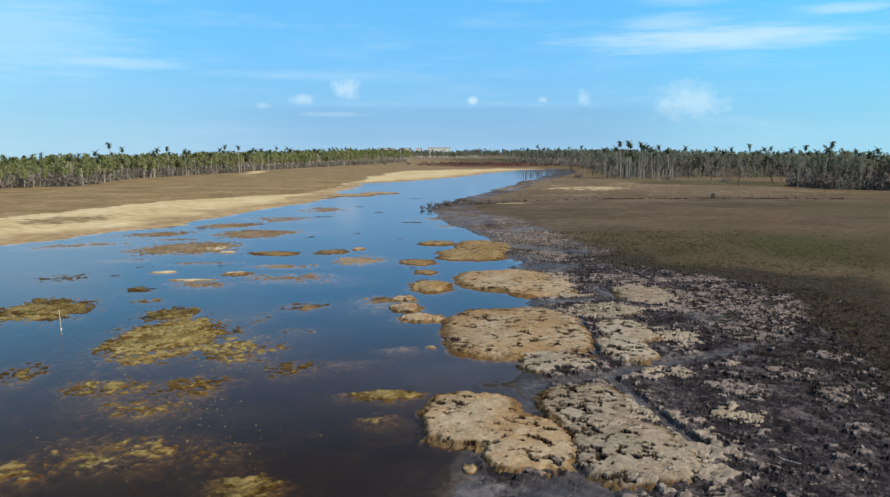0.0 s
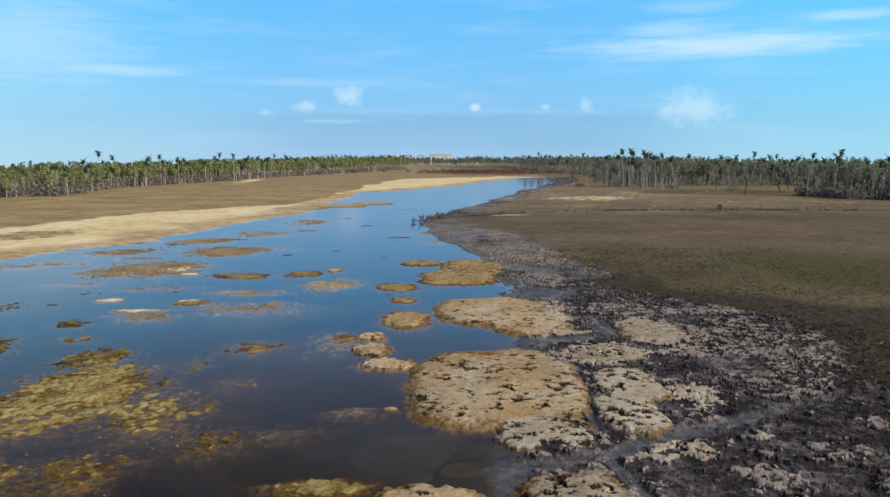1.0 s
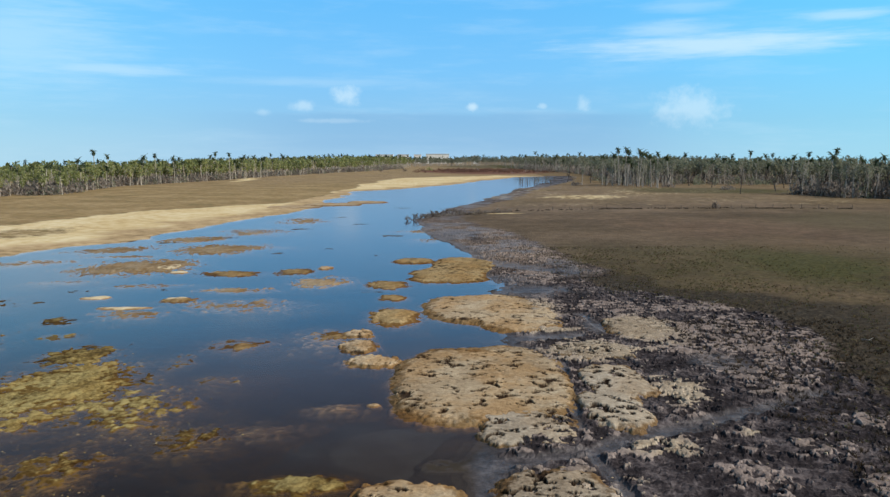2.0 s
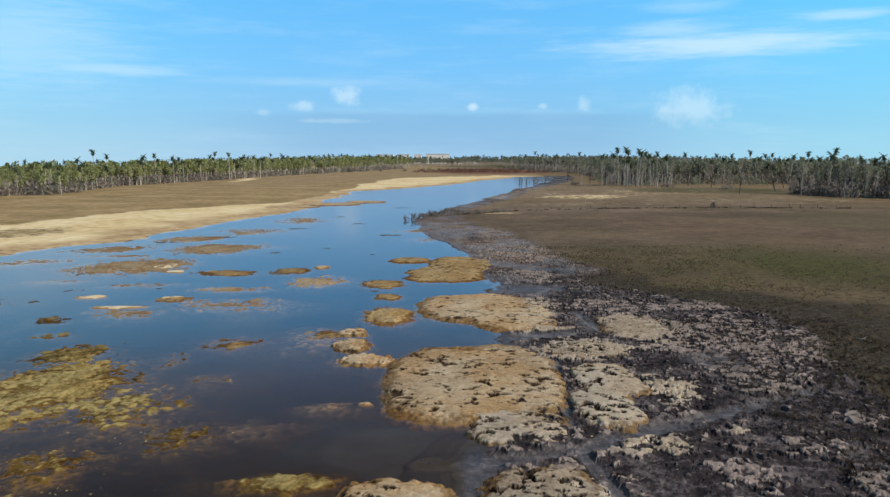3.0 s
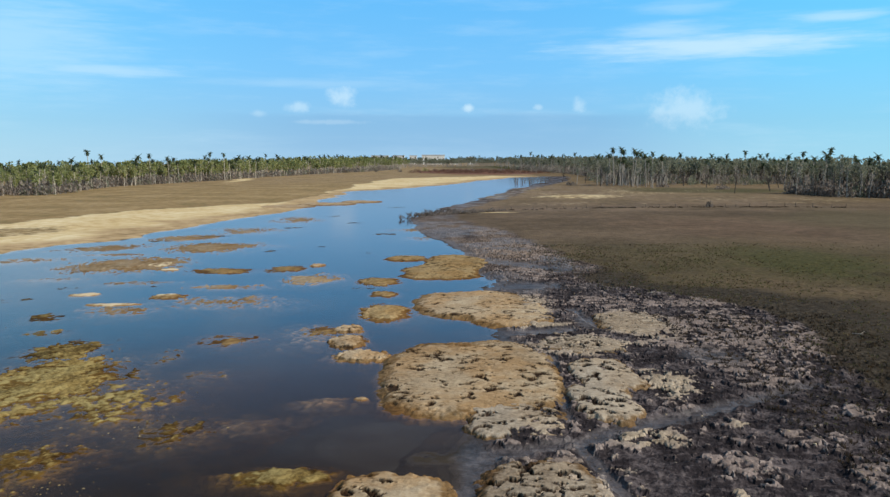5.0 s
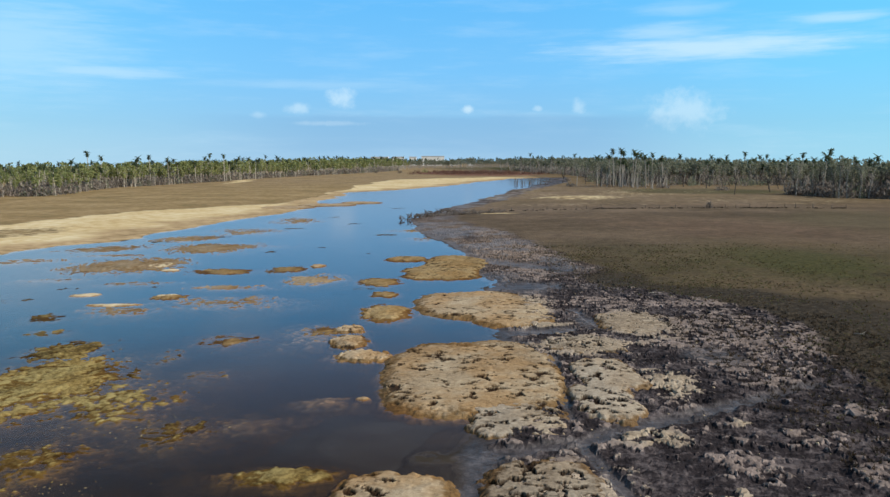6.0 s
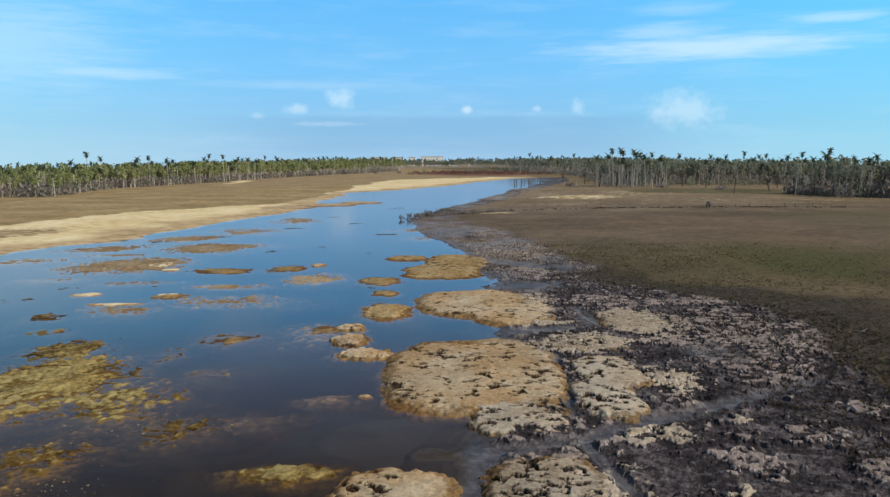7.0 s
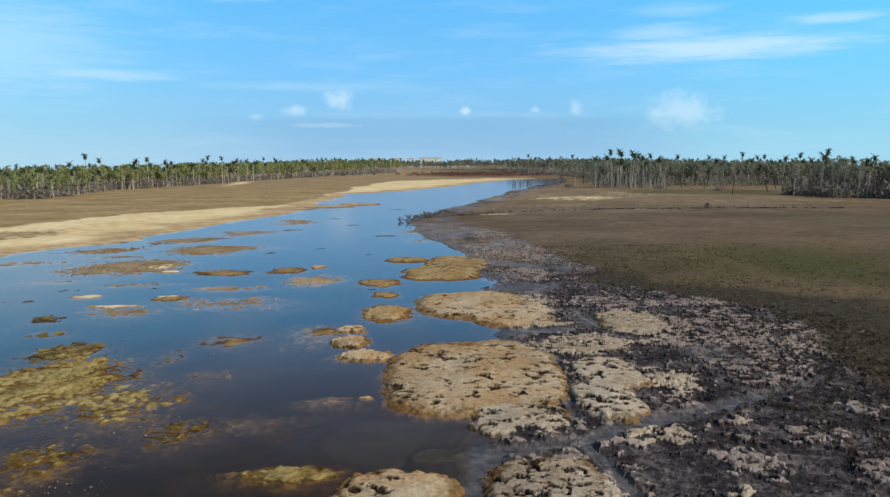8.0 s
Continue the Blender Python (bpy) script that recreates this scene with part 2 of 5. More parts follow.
def silt_material():
    """Brown water in suspension: each sheet veils part of what is under it."""
    m, t, s, at = material("turbid_water")
    clear, both = t.nodes.new("ShaderNodeBsdfTransparent"), t.nodes.new("ShaderNodeMixShader")
    big, mid = grain(t, at, 0.10, 4, 0.55, shift=4.0), grain(t, at, 0.5, 4, 0.6)
    t.links.new(ramp(t, op(t, "ADD", op(t, "MULTIPLY", big, 0.7), op(t, "MULTIPLY", mid, 0.3)), [(0.38, (0.007, 0.0060, 0.0055)), (0.5, (0.0115, 0.0090, 0.0075)), (0.62, (0.022, 0.0155, 0.011))]), s.inputs["Base Color"])
    s.inputs["Roughness"].default_value, s.inputs["Specular IOR Level"].default_value = 1.0, 0.0
    t.links.new(band(t, mid, 0.3, 0.7, 0.32, 0.50), both.inputs[0])
    t.links.new(clear.outputs[0], both.inputs[1])
    t.links.new(s.outputs[0], both.inputs[2])
    t.links.new(both.outputs[0], t.nodes["Material Output"].inputs[0])
    return m


def rough_material(name, stops, scale, rough=0.85, bump=0.4, distance=0.05, stretch=(1, 1, 1), vary=0.12):
    """A matt natural surface: grain in the given tones, each object a little lighter or darker."""
    m, t, s, at = material(name)
    n = grain(t, at, scale, 5, 0.6, stretch)
    rnd = t.nodes.new("ShaderNodeObjectInfo").outputs["Random"]
    isl = t.nodes.new("ShaderNodeNewGeometry").outputs["Random Per Island"]
    tone = op(t, "ADD", n, op(t, "MULTIPLY", op(t, "SUBTRACT", op(t, "ADD", rnd, isl), 1.0), vary))
    t.links.new(ramp(t, tone, stops), s.inputs["Base Color"])
    s.inputs["Roughness"].default_value, s.inputs["Specular IOR Level"].default_value = rough, 0.25
    relief(t, n, bump, distance, s)
    return m


def leaf_material(name, stops, vary=0.3):
    m = rough_material(name, stops, 1.2, 0.6, 0.1, 0.02, vary=vary)
    t = m.node_tree
    s = t.nodes["Principled BSDF"]
    s.inputs["Transmission Weight"].default_value = 0.0
    thin, both = t.nodes.new("ShaderNodeBsdfTranslucent"), t.nodes.new("ShaderNodeMixShader")
    t.links.new(s.inputs["Base Color"].links[0].from_socket, thin.inputs[0])
    both.inputs[0].default_value = 0.5
    t.links.new(s.outputs[0], both.inputs[1])
    t.links.new(thin.outputs[0], both.inputs[2])
    t.links.new(both.outputs[0], t.nodes["Material Output"].inputs[0])
    return m


EARTH = earth_material()
CRUST = islet_material("dry_mud_crust", (0.175, 0.130, 0.083), (0.345, 0.270, 0.180), (0.505, 0.42, 0.302), rust=0.75, sodden=(0.50, 0.42, 0.31))
PALE_CRUST = islet_material("pale_mud_crust", (0.145, 0.115, 0.086), (0.31, 0.262, 0.203), (0.475, 0.415, 0.335), rust=0.3)
SEDGE = islet_material("ochre_sedge", (0.12, 0.085, 0.042), (0.25, 0.180, 0.088), (0.38, 0.285, 0.150), rust=0.6, sharp=1.3)
ALGAE = islet_material("yellow_algae", (0.055, 0.042, 0.017), (0.16, 0.122, 0.046), (0.32, 0.265, 0.115), rust=0.5, sharp=1.6)
FLAT = islet_material("awash_mud", (0.15, 0.12, 0.08), (0.26, 0.205, 0.135), (0.37, 0.305, 0.21), rust=0.5, sodden=(0.72, 0.63, 0.50))
SHOAL = islet_material("grey_shoal_mud", (0.12, 0.14, 0.18), (0.15, 0.172, 0.215), (0.18, 0.205, 0.25), sharp=0.7, sodden=(0.7, 0.62, 0.5))
SAND = islet_material("bar_sand", (0.45, 0.36, 0.22), (0.58, 0.49, 0.33), (0.70, 0.62, 0.46))
WEED = islet_material("dark_weed", (0.035, 0.035, 0.03), (0.08, 0.07, 0.05), (0.15, 0.12, 0.07))
WATER = water_material()
SILT = silt_material()
BARK = rough_material("grey_palm_bark", [(0.3, (0.26, 0.23, 0.19)), (0.55, (0.46, 0.42, 0.35)), (0.75, (0.60, 0.56, 0.48))], 1.5, stretch=(1, 1, 4))
DARK_BARK = rough_material("dead_dark_bark", [(0.3, (0.035, 0.03, 0.027)), (0.55, (0.075, 0.066, 0.06)), (0.75, (0.14, 0.12, 0.11))], 1.5, stretch=(1, 1, 4))
FROND = leaf_material("palm_frond", [(0.25, (0.042, 0.065, 0.036)), (0.5, (0.085, 0.118, 0.060)), (0.75, (0.16, 0.19, 0.10))])
# DULL_LEAF, LEAF and SCRUB are paler than foliage: distance haze is in their colour
DULL_LEAF = leaf_material("hazy_leaf", [(0.25, (0.14, 0.155, 0.112)), (0.5, (0.225, 0.24, 0.167)), (0.75, (0.31, 0.32, 0.228))])
DULL_BARK = rough_material("grey_bark", [(0.3, (0.20, 0.18, 0.165)), (0.55, (0.34, 0.315, 0.285)), (0.75, (0.42, 0.39, 0.34))], 1.5, stretch=(1, 1, 4))
LEAF = leaf_material("tree_leaf", [(0.25, (0.20, 0.225, 0.085)), (0.5, (0.33, 0.355, 0.145)), (0.75, (0.47, 0.48, 0.22))])
SCRUB = leaf_material("grey_scrub", [(0.25, (0.155, 0.13, 0.115)), (0.5, (0.255, 0.22, 0.195)), (0.75, (0.36, 0.315, 0.275))])
STRAW = leaf_material("withered_grass", [(0.25, (0.09, 0.072, 0.035)), (0.5, (0.16, 0.13, 0.065)), (0.75, (0.26, 0.21, 0.11))])
WEED_LEAF = leaf_material("dark_dead_leaf", [(0.25, (0.025, 0.02, 0.016)), (0.5, (0.055, 0.045, 0.034)), (0.75, (0.11, 0.09, 0.06))])
GREEN_GRASS = leaf_material("short_green_grass", [(0.25, (0.06, 0.065, 0.025)), (0.5, (0.11, 0.115, 0.045)), (0.75, (0.18, 0.17, 0.075))])
BROWN_GRASS = leaf_material("brown_dead_grass", [(0.25, (0.045, 0.030, 0.018)), (0.5, (0.10, 0.068, 0.038)), (0.75, (0.19, 0.13, 0.075))])
CLOD = rough_material("grey_clod", [(0.25, (0.04, 0.036, 0.034)), (0.5, (0.09, 0.08, 0.075)), (0.75, (0.22, 0.19, 0.16))], 3.0, vary=0.5)
PALE_CLOD = rough_material("tan_clod", [(0.25, (0.20, 0.16, 0.11)), (0.5, (0.32, 0.26, 0.18)), (0.75, (0.46, 0.38, 0.27))], 3.0, vary=0.3)
FLECK = rough_material("algae_fleck", [(0.25, (0.07, 0.052, 0.02)), (0.5, (0.16, 0.12, 0.045)), (0.75, (0.30, 0.24, 0.10))], 4.0, vary=0.5)
PALE_FLECK = rough_material("pale_algae_fleck", [(0.25, (0.10, 0.075, 0.03)), (0.5, (0.20, 0.16, 0.07)), (0.75, (0.36, 0.30, 0.15))], 4.0, vary=0.5)
WOOD = rough_material("weathered_post_wood", [(0.3, (0.06, 0.05, 0.045)), (0.55, (0.12, 0.10, 0.085)), (0.75, (0.22, 0.19, 0.16))], 3.0, stretch=(1, 1, 0.3))
PLASTER = rough_material("white_plaster", [(0.3, (0.74, 0.71, 0.67)), (0.55, (0.80, 0.78, 0.74)), (0.75, (0.84, 0.82, 0.79))], 0.1, 0.9, 0.05)
ROOF = rough_material("pale_roof", [(0.3, (0.55, 0.48, 0.42)), (0.6, (0.64, 0.58, 0.52)), (0.8, (0.7, 0.65, 0.6))], 0.1, 0.9, 0.05)
REED = leaf_material("red_brown_reed", [(0.25, (0.085, 0.045, 0.034)), (0.5, (0.15, 0.080, 0.058)), (0.75, (0.23, 0.135, 0.10))])
WINDOW = rough_material("dark_window_glass", [(0.3, (0.20, 0.22, 0.24)), (0.7, (0.28, 0.30, 0.32))], 0.5, 0.2, 0.0)


# ---- number fields for the relief ----
def lattice(ix, iy, seed):
    h = (ix.astype(np.int64) * 374761393 + iy.astype(np.int64) * 668265263 + seed * 974634777) & 0xFFFFFFFF
    h = ((h ^ (h >> 13)) * 1274126177) & 0xFFFFFFFF
    return ((h ^ (h >> 16)) & 0xFFFFFF) / float(0xFFFFFF)


def vnoise(x, y, seed):
    fx, fy = np.floor(x), np.floor(y)
    u, v = x - fx, y - fy
    u, v = u * u * (3 - 2 * u), v * v * (3 - 2 * v)
    a, b = lattice(fx, fy, seed), lattice(fx + 1, fy, seed)
    c, d = lattice(fx, fy + 1, seed), lattice(fx + 1, fy + 1, seed)
    return (a * (1 - u) + b * u) * (1 - v) + (c * (1 - u) + d * u) * v


def fbm(x, y, size, seed, octaves=4):
    """Noise about 0, roughly -0.5 to 0.5, with lumps of the given size in metres."""
    out, amp, total = 0, 1.0, 0.0
    for n in range(octaves):
        out = out + amp * vnoise(x / size + 17.3 * n, y / size - 9.1 * n, seed + n)
        total, amp, size = total + amp, amp * 0.5, size * 0.47
    return out / total - 0.5


def holes(x, y, size, low, seed):
    """Ragged trodden holes: 1 inside; low sets how many there are, as a number or a field."""
    n = fbm(x, y * 0.8, size, seed, 3) + 0.35 * fbm(x, y, size * 0.35, seed + 5, 2)
    return smooth(low + 0.035, low - 0.035, n)


def smooth(low, high, v):
    k = np.clip((v - low) / (high - low), 0, 1)
    return k * k * (3 - 2 * k)


def grid_mesh(name, xs, ys, field, mat, keep=None, origin=(0, 0), crisp=False):
    """A sheet over the lines xs and ys; field gives the height and the zones, keep the corners whose faces stay."""
    gx, gy = np.meshgrid(xs, ys)
    if crisp:
        # uneven spacing, so that broken ground shows no rows
        step_x, step_y = np.minimum(np.gradient(xs), 0.25)[None, :], np.minimum(np.gradient(ys), 0.25)[:, None]
        i, j = np.arange(gx.size).reshape(gx.shape), np.zeros(gx.shape)
        gx, gy = gx + 0.7 * step_x * (lattice(i, j, 3) - 0.5), gy + 0.7 * step_y * (lattice(i, j, 4) - 0.5)
    z, zones = field(gx, gy)
    ny, nx = gx.shape
    index = np.arange(nx * ny).reshape(ny, nx)
    quads = np.stack([index[:-1, :-1], index[:-1, 1:], index[1:, 1:], index[1:, :-1]], -1).reshape(-1, 4)
    if keep is not None:
        quads = quads[keep(gx, gy, z).ravel()[quads].any(1)]
    used = np.unique(quads)
    renumber = np.zeros(nx * ny, int)
    renumber[used] = np.arange(len(used))
    quads = renumber[quads]
    co = np.stack([gx.ravel() - origin[0], gy.ravel() - origin[1], z.ravel()], 1)[used]
    me = bpy.data.meshes.new(name)
    me.vertices.add(len(co))
    me.vertices.foreach_set("co", co.astype(np.float32).ravel())
    me.loops.add(quads.size)
    me.loops.foreach_set("vertex_index", quads.astype(np.int32).ravel())
    me.polygons.add(len(quads))
    me.polygons.foreach_set("loop_start", np.arange(0, quads.size, 4, dtype=np.int32))
    me.polygons.foreach_set("loop_total", np.full(len(quads), 4, np.int32))
    me.update(calc_edges=True)
    me.polygons.foreach_set("use_smooth", np.full(len(quads), not crisp))
    for key, values in zones.items():
        a = me.attributes.new(key, "FLOAT", "POINT")
        a.data.foreach_set("value", np.broadcast_to(values, gx.shape).ravel()[used].astype(np.float32))
    me.materials.append(mat)
    return me


# ---- the lake's outline ----
RIGHT_SHORE = ((-300, 13.8), (-6, -2.8), (15.6, -2.5), (19.0, -1.7), (21.4, -0.2), (24.3, 0.4), (27.2, 0.5), (29.6, 1.0), (33.1, 3.0), (42.9, 3.8), (45.9, 3.3), (49.4, 2.9), (56.0, 4.6), (64.1, 3.7),
               (73.3, 3.7), (87.8, 2.4), (96.2, 0.7), (110.6, -2.5), (119.7, -4.9), (132.8, -6.2), (141.1, -7.1), (148.3, -5.1), (172.6, -0.5), (209.4, 10.1), (264.5, 20.6), (302.4, 30.1),
               (379.1, 48.7), (442.2, 61.8), (476.5, 57.6))
LEFT_SHORE = ((-300, -131.1), (-6, -89.7), (73.5, -62.9), (89.6, -52.1), (99.0, -49.1), (104.8, -43.0), (117.2, -42.8), (134.6, -40.1), (147.9, -37.4), (166.5, -32.7), (188.4, -33.3), (208.4, -34.4), (230.7, -33.1),
              (263.5, -31.1), (283.8, -17.6), (335.1, 1.2), (397.8, 19.4), (459.0, 38.7), (476.5, 57.6))
LEFT_SANDS = ((-300, -144.9), (-6, -110.4), (89.1, -79.4), (123.8, -71.8), (141.9, -66.4), (157.0, -61.6), (171.7, -51.4), (194.3, -40.7), (238.0, -34.7), (273.7, -36.0), (312.6, -34.0), (366.9, -31.3), (409.6, -23.2), (442.7, -1.6), (484.4, 38.4))
TURF_EDGE = ((-300, 41.4), (15.5, 12.3), (25.7, 17.4), (40.9, 21.1), (49.4, 22.3), (55.9, 21.0), (62.0, 17.4), (65.1, 13.7), (76.3, 12.3), (93.5, 10.0), (115.4, 6.5), (132.8, 1.6), (142.7, -1.4), (153.9, 0.9), (172.6, 3.3),
             (209.4, 14.4), (264.5, 26.3), (302.3, 36.0), (379.0, 57.9), (476.4, 73.5))


def along(line, y):
    return np.interp(y, [p[0] for p in line], [p[1] for p in line])


def blob(x, y, cx, cy, rx, ry, turn=0.0, power=2.0):
    c, s = math.cos(radians(turn)), math.sin(radians(turn))
    u, v = (x - cx) * c + (y - cy) * s, -(x - cx) * s + (y - cy) * c
    return (np.abs(u / rx) ** power + np.abs(v / ry) ** power) ** (1 / power)


def inland(x, y):
    """Metres inland of the shore, minus inside the lake, and whether it is the left bank."""
    wob = 2.2 * fbm(x, y, 4.2, 11) + 0.8 * fbm(x, y, 1.1, 13) + np.clip(y / 150, 0, 2) * (4 * fbm(x, y, 26.0, 12) + 2.5 * fbm(x, y, 8.0, 14))
    right, left = x - along(RIGHT_SHORE, y), along(LEFT_SHORE, y) - x
    d = np.maximum(right, left)
    d = np.where(y > 476, np.maximum(d, (y - 476) * 0.4), d)
    return d + wob, left > right


def ground_field(x, y):
    d, on_left = inland(x, y)
    fringe = np.where(on_left, smooth(13, 2, d + 12 * fbm(x, y, 9.0, 85) + 5 * fbm(x, y, 2.5, 86)), 0)
    z = np.where(d > 0, np.where(on_left, 0.6 * smooth(0, 40, d) + 0.09 * smooth(0, 1.2, d), 0.15 * smooth(0, 1.5, d) + 0.4 * smooth(3, 40, d)), -0.45 * smooth(0, 8, -d) - 0.05 * smooth(0, 1, -d))
    near = np.clip(1 - (np.hypot(x - 9, y - 36) - 55) / 50, 0, 1)
    z = z + 0.08 * fbm(x, y, 9.0, 3)
    turf_d = x - along(TURF_EDGE, y) - 1.5 + 4.5 * fbm(x, y, 7.0, 21) + 2 * fbm(x, y, 1.8, 22)
    turf = np.where(on_left, smooth(-1, 3, along(LEFT_SANDS, y) - x + 9 * fbm(x, y, 20.0, 23) - 1), smooth(-1.5, 2.5, turf_d))
    turf = np.where(y > 484, 1.0, turf)
    humus = np.where(on_left, 0, smooth(-2.0, 0.5, turf_d) * smooth(4.5 + 11 * smooth(84, 50, y), -1.0, turf_d + 9 * fbm(x, y, 5.0, 25) + 5 * fbm(x, y, 1.6, 26)) * (1 - 0.75 * smooth(62, 84, y))) * smooth(150, 110, y)
    turf = np.maximum(turf, 0.62 * smooth(1.4, 0.2, blob(x, y, -63.5, 113.0, 8.0, 13.0) + 0.8 * fbm(x, y, 6.0, 24)))
    turf = np.where(d > 0, turf, 0)
    # the trampled belt between water and turf: clods and hoof prints
    belt = smooth(0.1, 1.2, d) * (1 - 0.75 * turf) * np.where(on_left, 0, 1)
    def zone(places, inner=0.35, outer=1.35):
        wob = 0.55 * fbm(x, y, 1.9, 92, 3)
        return np.maximum.reduce([smooth(outer, inner, blob(x, y, *p) + wob) for p in places])

    # dried crust: tan beside the water, grey further up the bank; between them raw dark mud
    tan = zone(((8.0, 44.0, 3.4, 2.8), (12.4, 49.8, 2.6, 4.4), (10.9, 36.4, 1.7, 3.0), (8.0, 28.8, 1.9, 1.1), (4.3, 20.0, 3.4, 6.4), (6.5, 48.5, 2.2, 2.6), (12.1, 30.2, 0.7, 0.9), (6.3, 57.0, 1.8, 4.6), (9.2, 22.6, 1.4, 1.5)))
    grey = zone(((17.4, 47.0, 5.0, 6.6), (16.0, 38.6, 3.2, 2.8), (20.4, 44.6, 2.8, 3.8), (13.4, 44.6, 2.2, 2.0), (10.6, 25.8, 1.5, 1.5), (14.0, 28.6, 1.6, 1.4), (15.2, 25.2, 1.5, 1.4), (12.2, 57.0, 3.2, 3.0), (7.4, 73.0, 3.0, 4.0), (7.5, 94.0, 5.0, 10.0), (10.5, 84.0, 2.6, 5.0), (17.0, 57.0, 4.0, 2.2), (5.0, 118.0, 4.0, 9.0), (17.6, 31.6, 1.4, 1.2)))
    raw = zone(((11.6, 42.0, 1.8, 2.0), (7.4, 25.4, 1.2, 2.2), (9.6, 53.2, 1.4, 5.5), (8.6, 66.5, 3.8, 2.8), (10.6, 76.0, 1.8, 4.5), (16.0, 31.0, 5.5, 2.6), (13.0, 23.0, 4.0, 3.0), (19.0, 35.6, 2.0, 1.6), (12.8, 36.0, 0.9, 2.4), (3.5, 110.0, 1.2, 9.0)))
    slicks = zone(((14.6, 41.4, 1.7, 2.4), (9.2, 50.6, 0.8, 2.6), (6.6, 63.0, 2.4, 2.0)), 0.5, 1.2)
    patch = np.maximum(tan, grey)
    cover = 0.48 * fbm(x, y, 1.3, 32, 4) + 1.15 * fbm(x * 0.8, y, 0.38, 34, 3) + 0.26 * tan * (1 - grey) + 0.36 * grey - 0.13 * raw - 0.09 + 0.04 * smooth(12, 6, x) + 0.05 * smooth(40, 46, y) - 0.04 * smooth(34, 29, y) * smooth(6, 9, x)
    kept = smooth(0.0, 0.05, cover)
    trod = holes(x * 0.85 + y * 0.25, y, 0.38, -0.085 - 0.03 * tan - 0.03 * grey + 0.05 * smooth(0.3, 0.0, patch), 41)
    tread = np.maximum(trod, 0.9 * holes(x, y, 0.95, -0.19, 45)) * (1 - 0.8 * slicks)
    clods = -0.03 + 0.10 * kept + 0.04 * smooth(0.10, 0.16, cover) + 0.05 * kept * fbm(x, y, 0.2, 40, 2) + 0.18 * fbm(x, y, 2.4, 38, 4) + (0.03 + 0.17 * (1 - kept) * (1 - slicks)) * fbm(x, y, 0.42, 39, 3)
    z = z + belt * near * (clods * (1 - 0.7 * slicks) - 0.10 * tread * (0.4 + 0.6 * kept)) + turf * near * 0.10 * fbm(x, y, 0.7, 33, 3)
    # wet runnels that drain the belt
    gully = np.zeros_like(x)
    for ax, ay, bx, by, w in ((-1.2, 27.3, 1.6, 27.4, 0.6), (1.6, 27.4, 5.2, 28.6, 0.5), (5.2, 28.6, 7.3, 30.2, 0.45), (7.3, 30.2, 9.9, 31.3, 0.55), (9.9, 31.3, 12.5, 33.1, 0.5), (12.5, 33.1, 17.7, 36.2, 0.42), (5.1, 28.4, 5.8, 24.1, 0.32), (5.8, 24.1, 6.5, 19.8, 0.30),
                              (0.1, 23.5, 1.5, 21.1, 0.25), (1.5, 21.1, 1.5, 16.4, 0.28), (5.9, 41.6, 5.5, 36.0, 0.24), (5.5, 36.0, 5.1, 31.2, 0.30), (3.6, 47.4, 7.4, 48.6, 0.9), (3.9, 65.4, 9.0, 66.1, 1.5), (2.7, 84.7, 9.1, 77.4, 1.8), (-2.6, 15.0, 2.5, 15.6, 1.0), (10.2, 49.0, 9.2, 55.0, 0.5)):
        k = np.clip(((x - ax) * (bx - ax) + (y - ay) * (by - ay)) / ((bx - ax) ** 2 + (by - ay) ** 2), 0, 1)
        g = np.hypot(x - ax - k * (bx - ax), (y - ay - k * (by - ay)) * 0.85) / w + 0.9 * fbm(x, y, 1.3, 51) + 0.5 * fbm(x, y, 0.4, 53, 3)
        gully = np.maximum(gully, smooth(1.15, 0.55, g))
    gully = gully * (1 - 0.45 * smooth(0.08, 0.20, fbm(x, y, 0.75, 54, 3)))
    z = z * (1 - 0.85 * gully) + gully * (0.012 + 0.06 * fbm(x, y, 0.8, 52))
    # rounded hummocks on the far turf and the low sandy rise behind the brush line
    z = z + 0.5 * smooth(1.0, 0.2, blob(x, y, 37.1, 215.9, 17.1, 8.4))
    far = np.hypot(x, y)
    # the land falls away gently to either side behind the woods
    ahead = x / np.maximum(y, 1.0)
    z = z - np.maximum(0, far - 230) * (0.0095 * smooth(0.2, 0.58, -ahead) + 0.0045 * smooth(0.2, 0.58, ahead)) * (y > 60)
    pale = fbm(x, y, 3.4, 71, 4) + 0.5 * fbm(x, y, 0.8, 72, 3)
    dry = belt * kept * np.clip(0.50 + 0.7 * pale + 0.45 * patch, 0, 1) * (1 - gully) * (1 - 0.95 * tread)
    sandy = np.where(on_left, smooth(-1.2, 0.2, d) * (1 - turf), 0)
    sandy = np.maximum(sandy, smooth(1.1, 0.6, blob(x, y, -4.5, 375.7, 28.6, 63.3, 12) + 0.5 * fbm(x, y, 25.0, 73)) * (d > 0))
    sandy = np.maximum(sandy, 0.5 * smooth(1.25, 0.3, blob(x, y, 37.1, 214.0, 15.0, 17.0, 6) + 1.2 * fbm(x, y, 9.0, 74)))
    sandy = np.maximum(sandy, 0.8 * smooth(1.2, 0.6, blob(x, y, -103.0, 392.0, 5.0, 48.0, 8) + 0.5 * fbm(x, y, 9.0, 79)))
    sandy = np.maximum(sandy, 0.55 * smooth(1.1, 0.7, blob(x, y, 134.5, 366.1, 33.5, 18.1)))
    sandy = np.maximum(sandy, 0.6 * smooth(1.2, 0.6, blob(x, y, 7.7, 156.1, 9.0, 2.0, -12)))
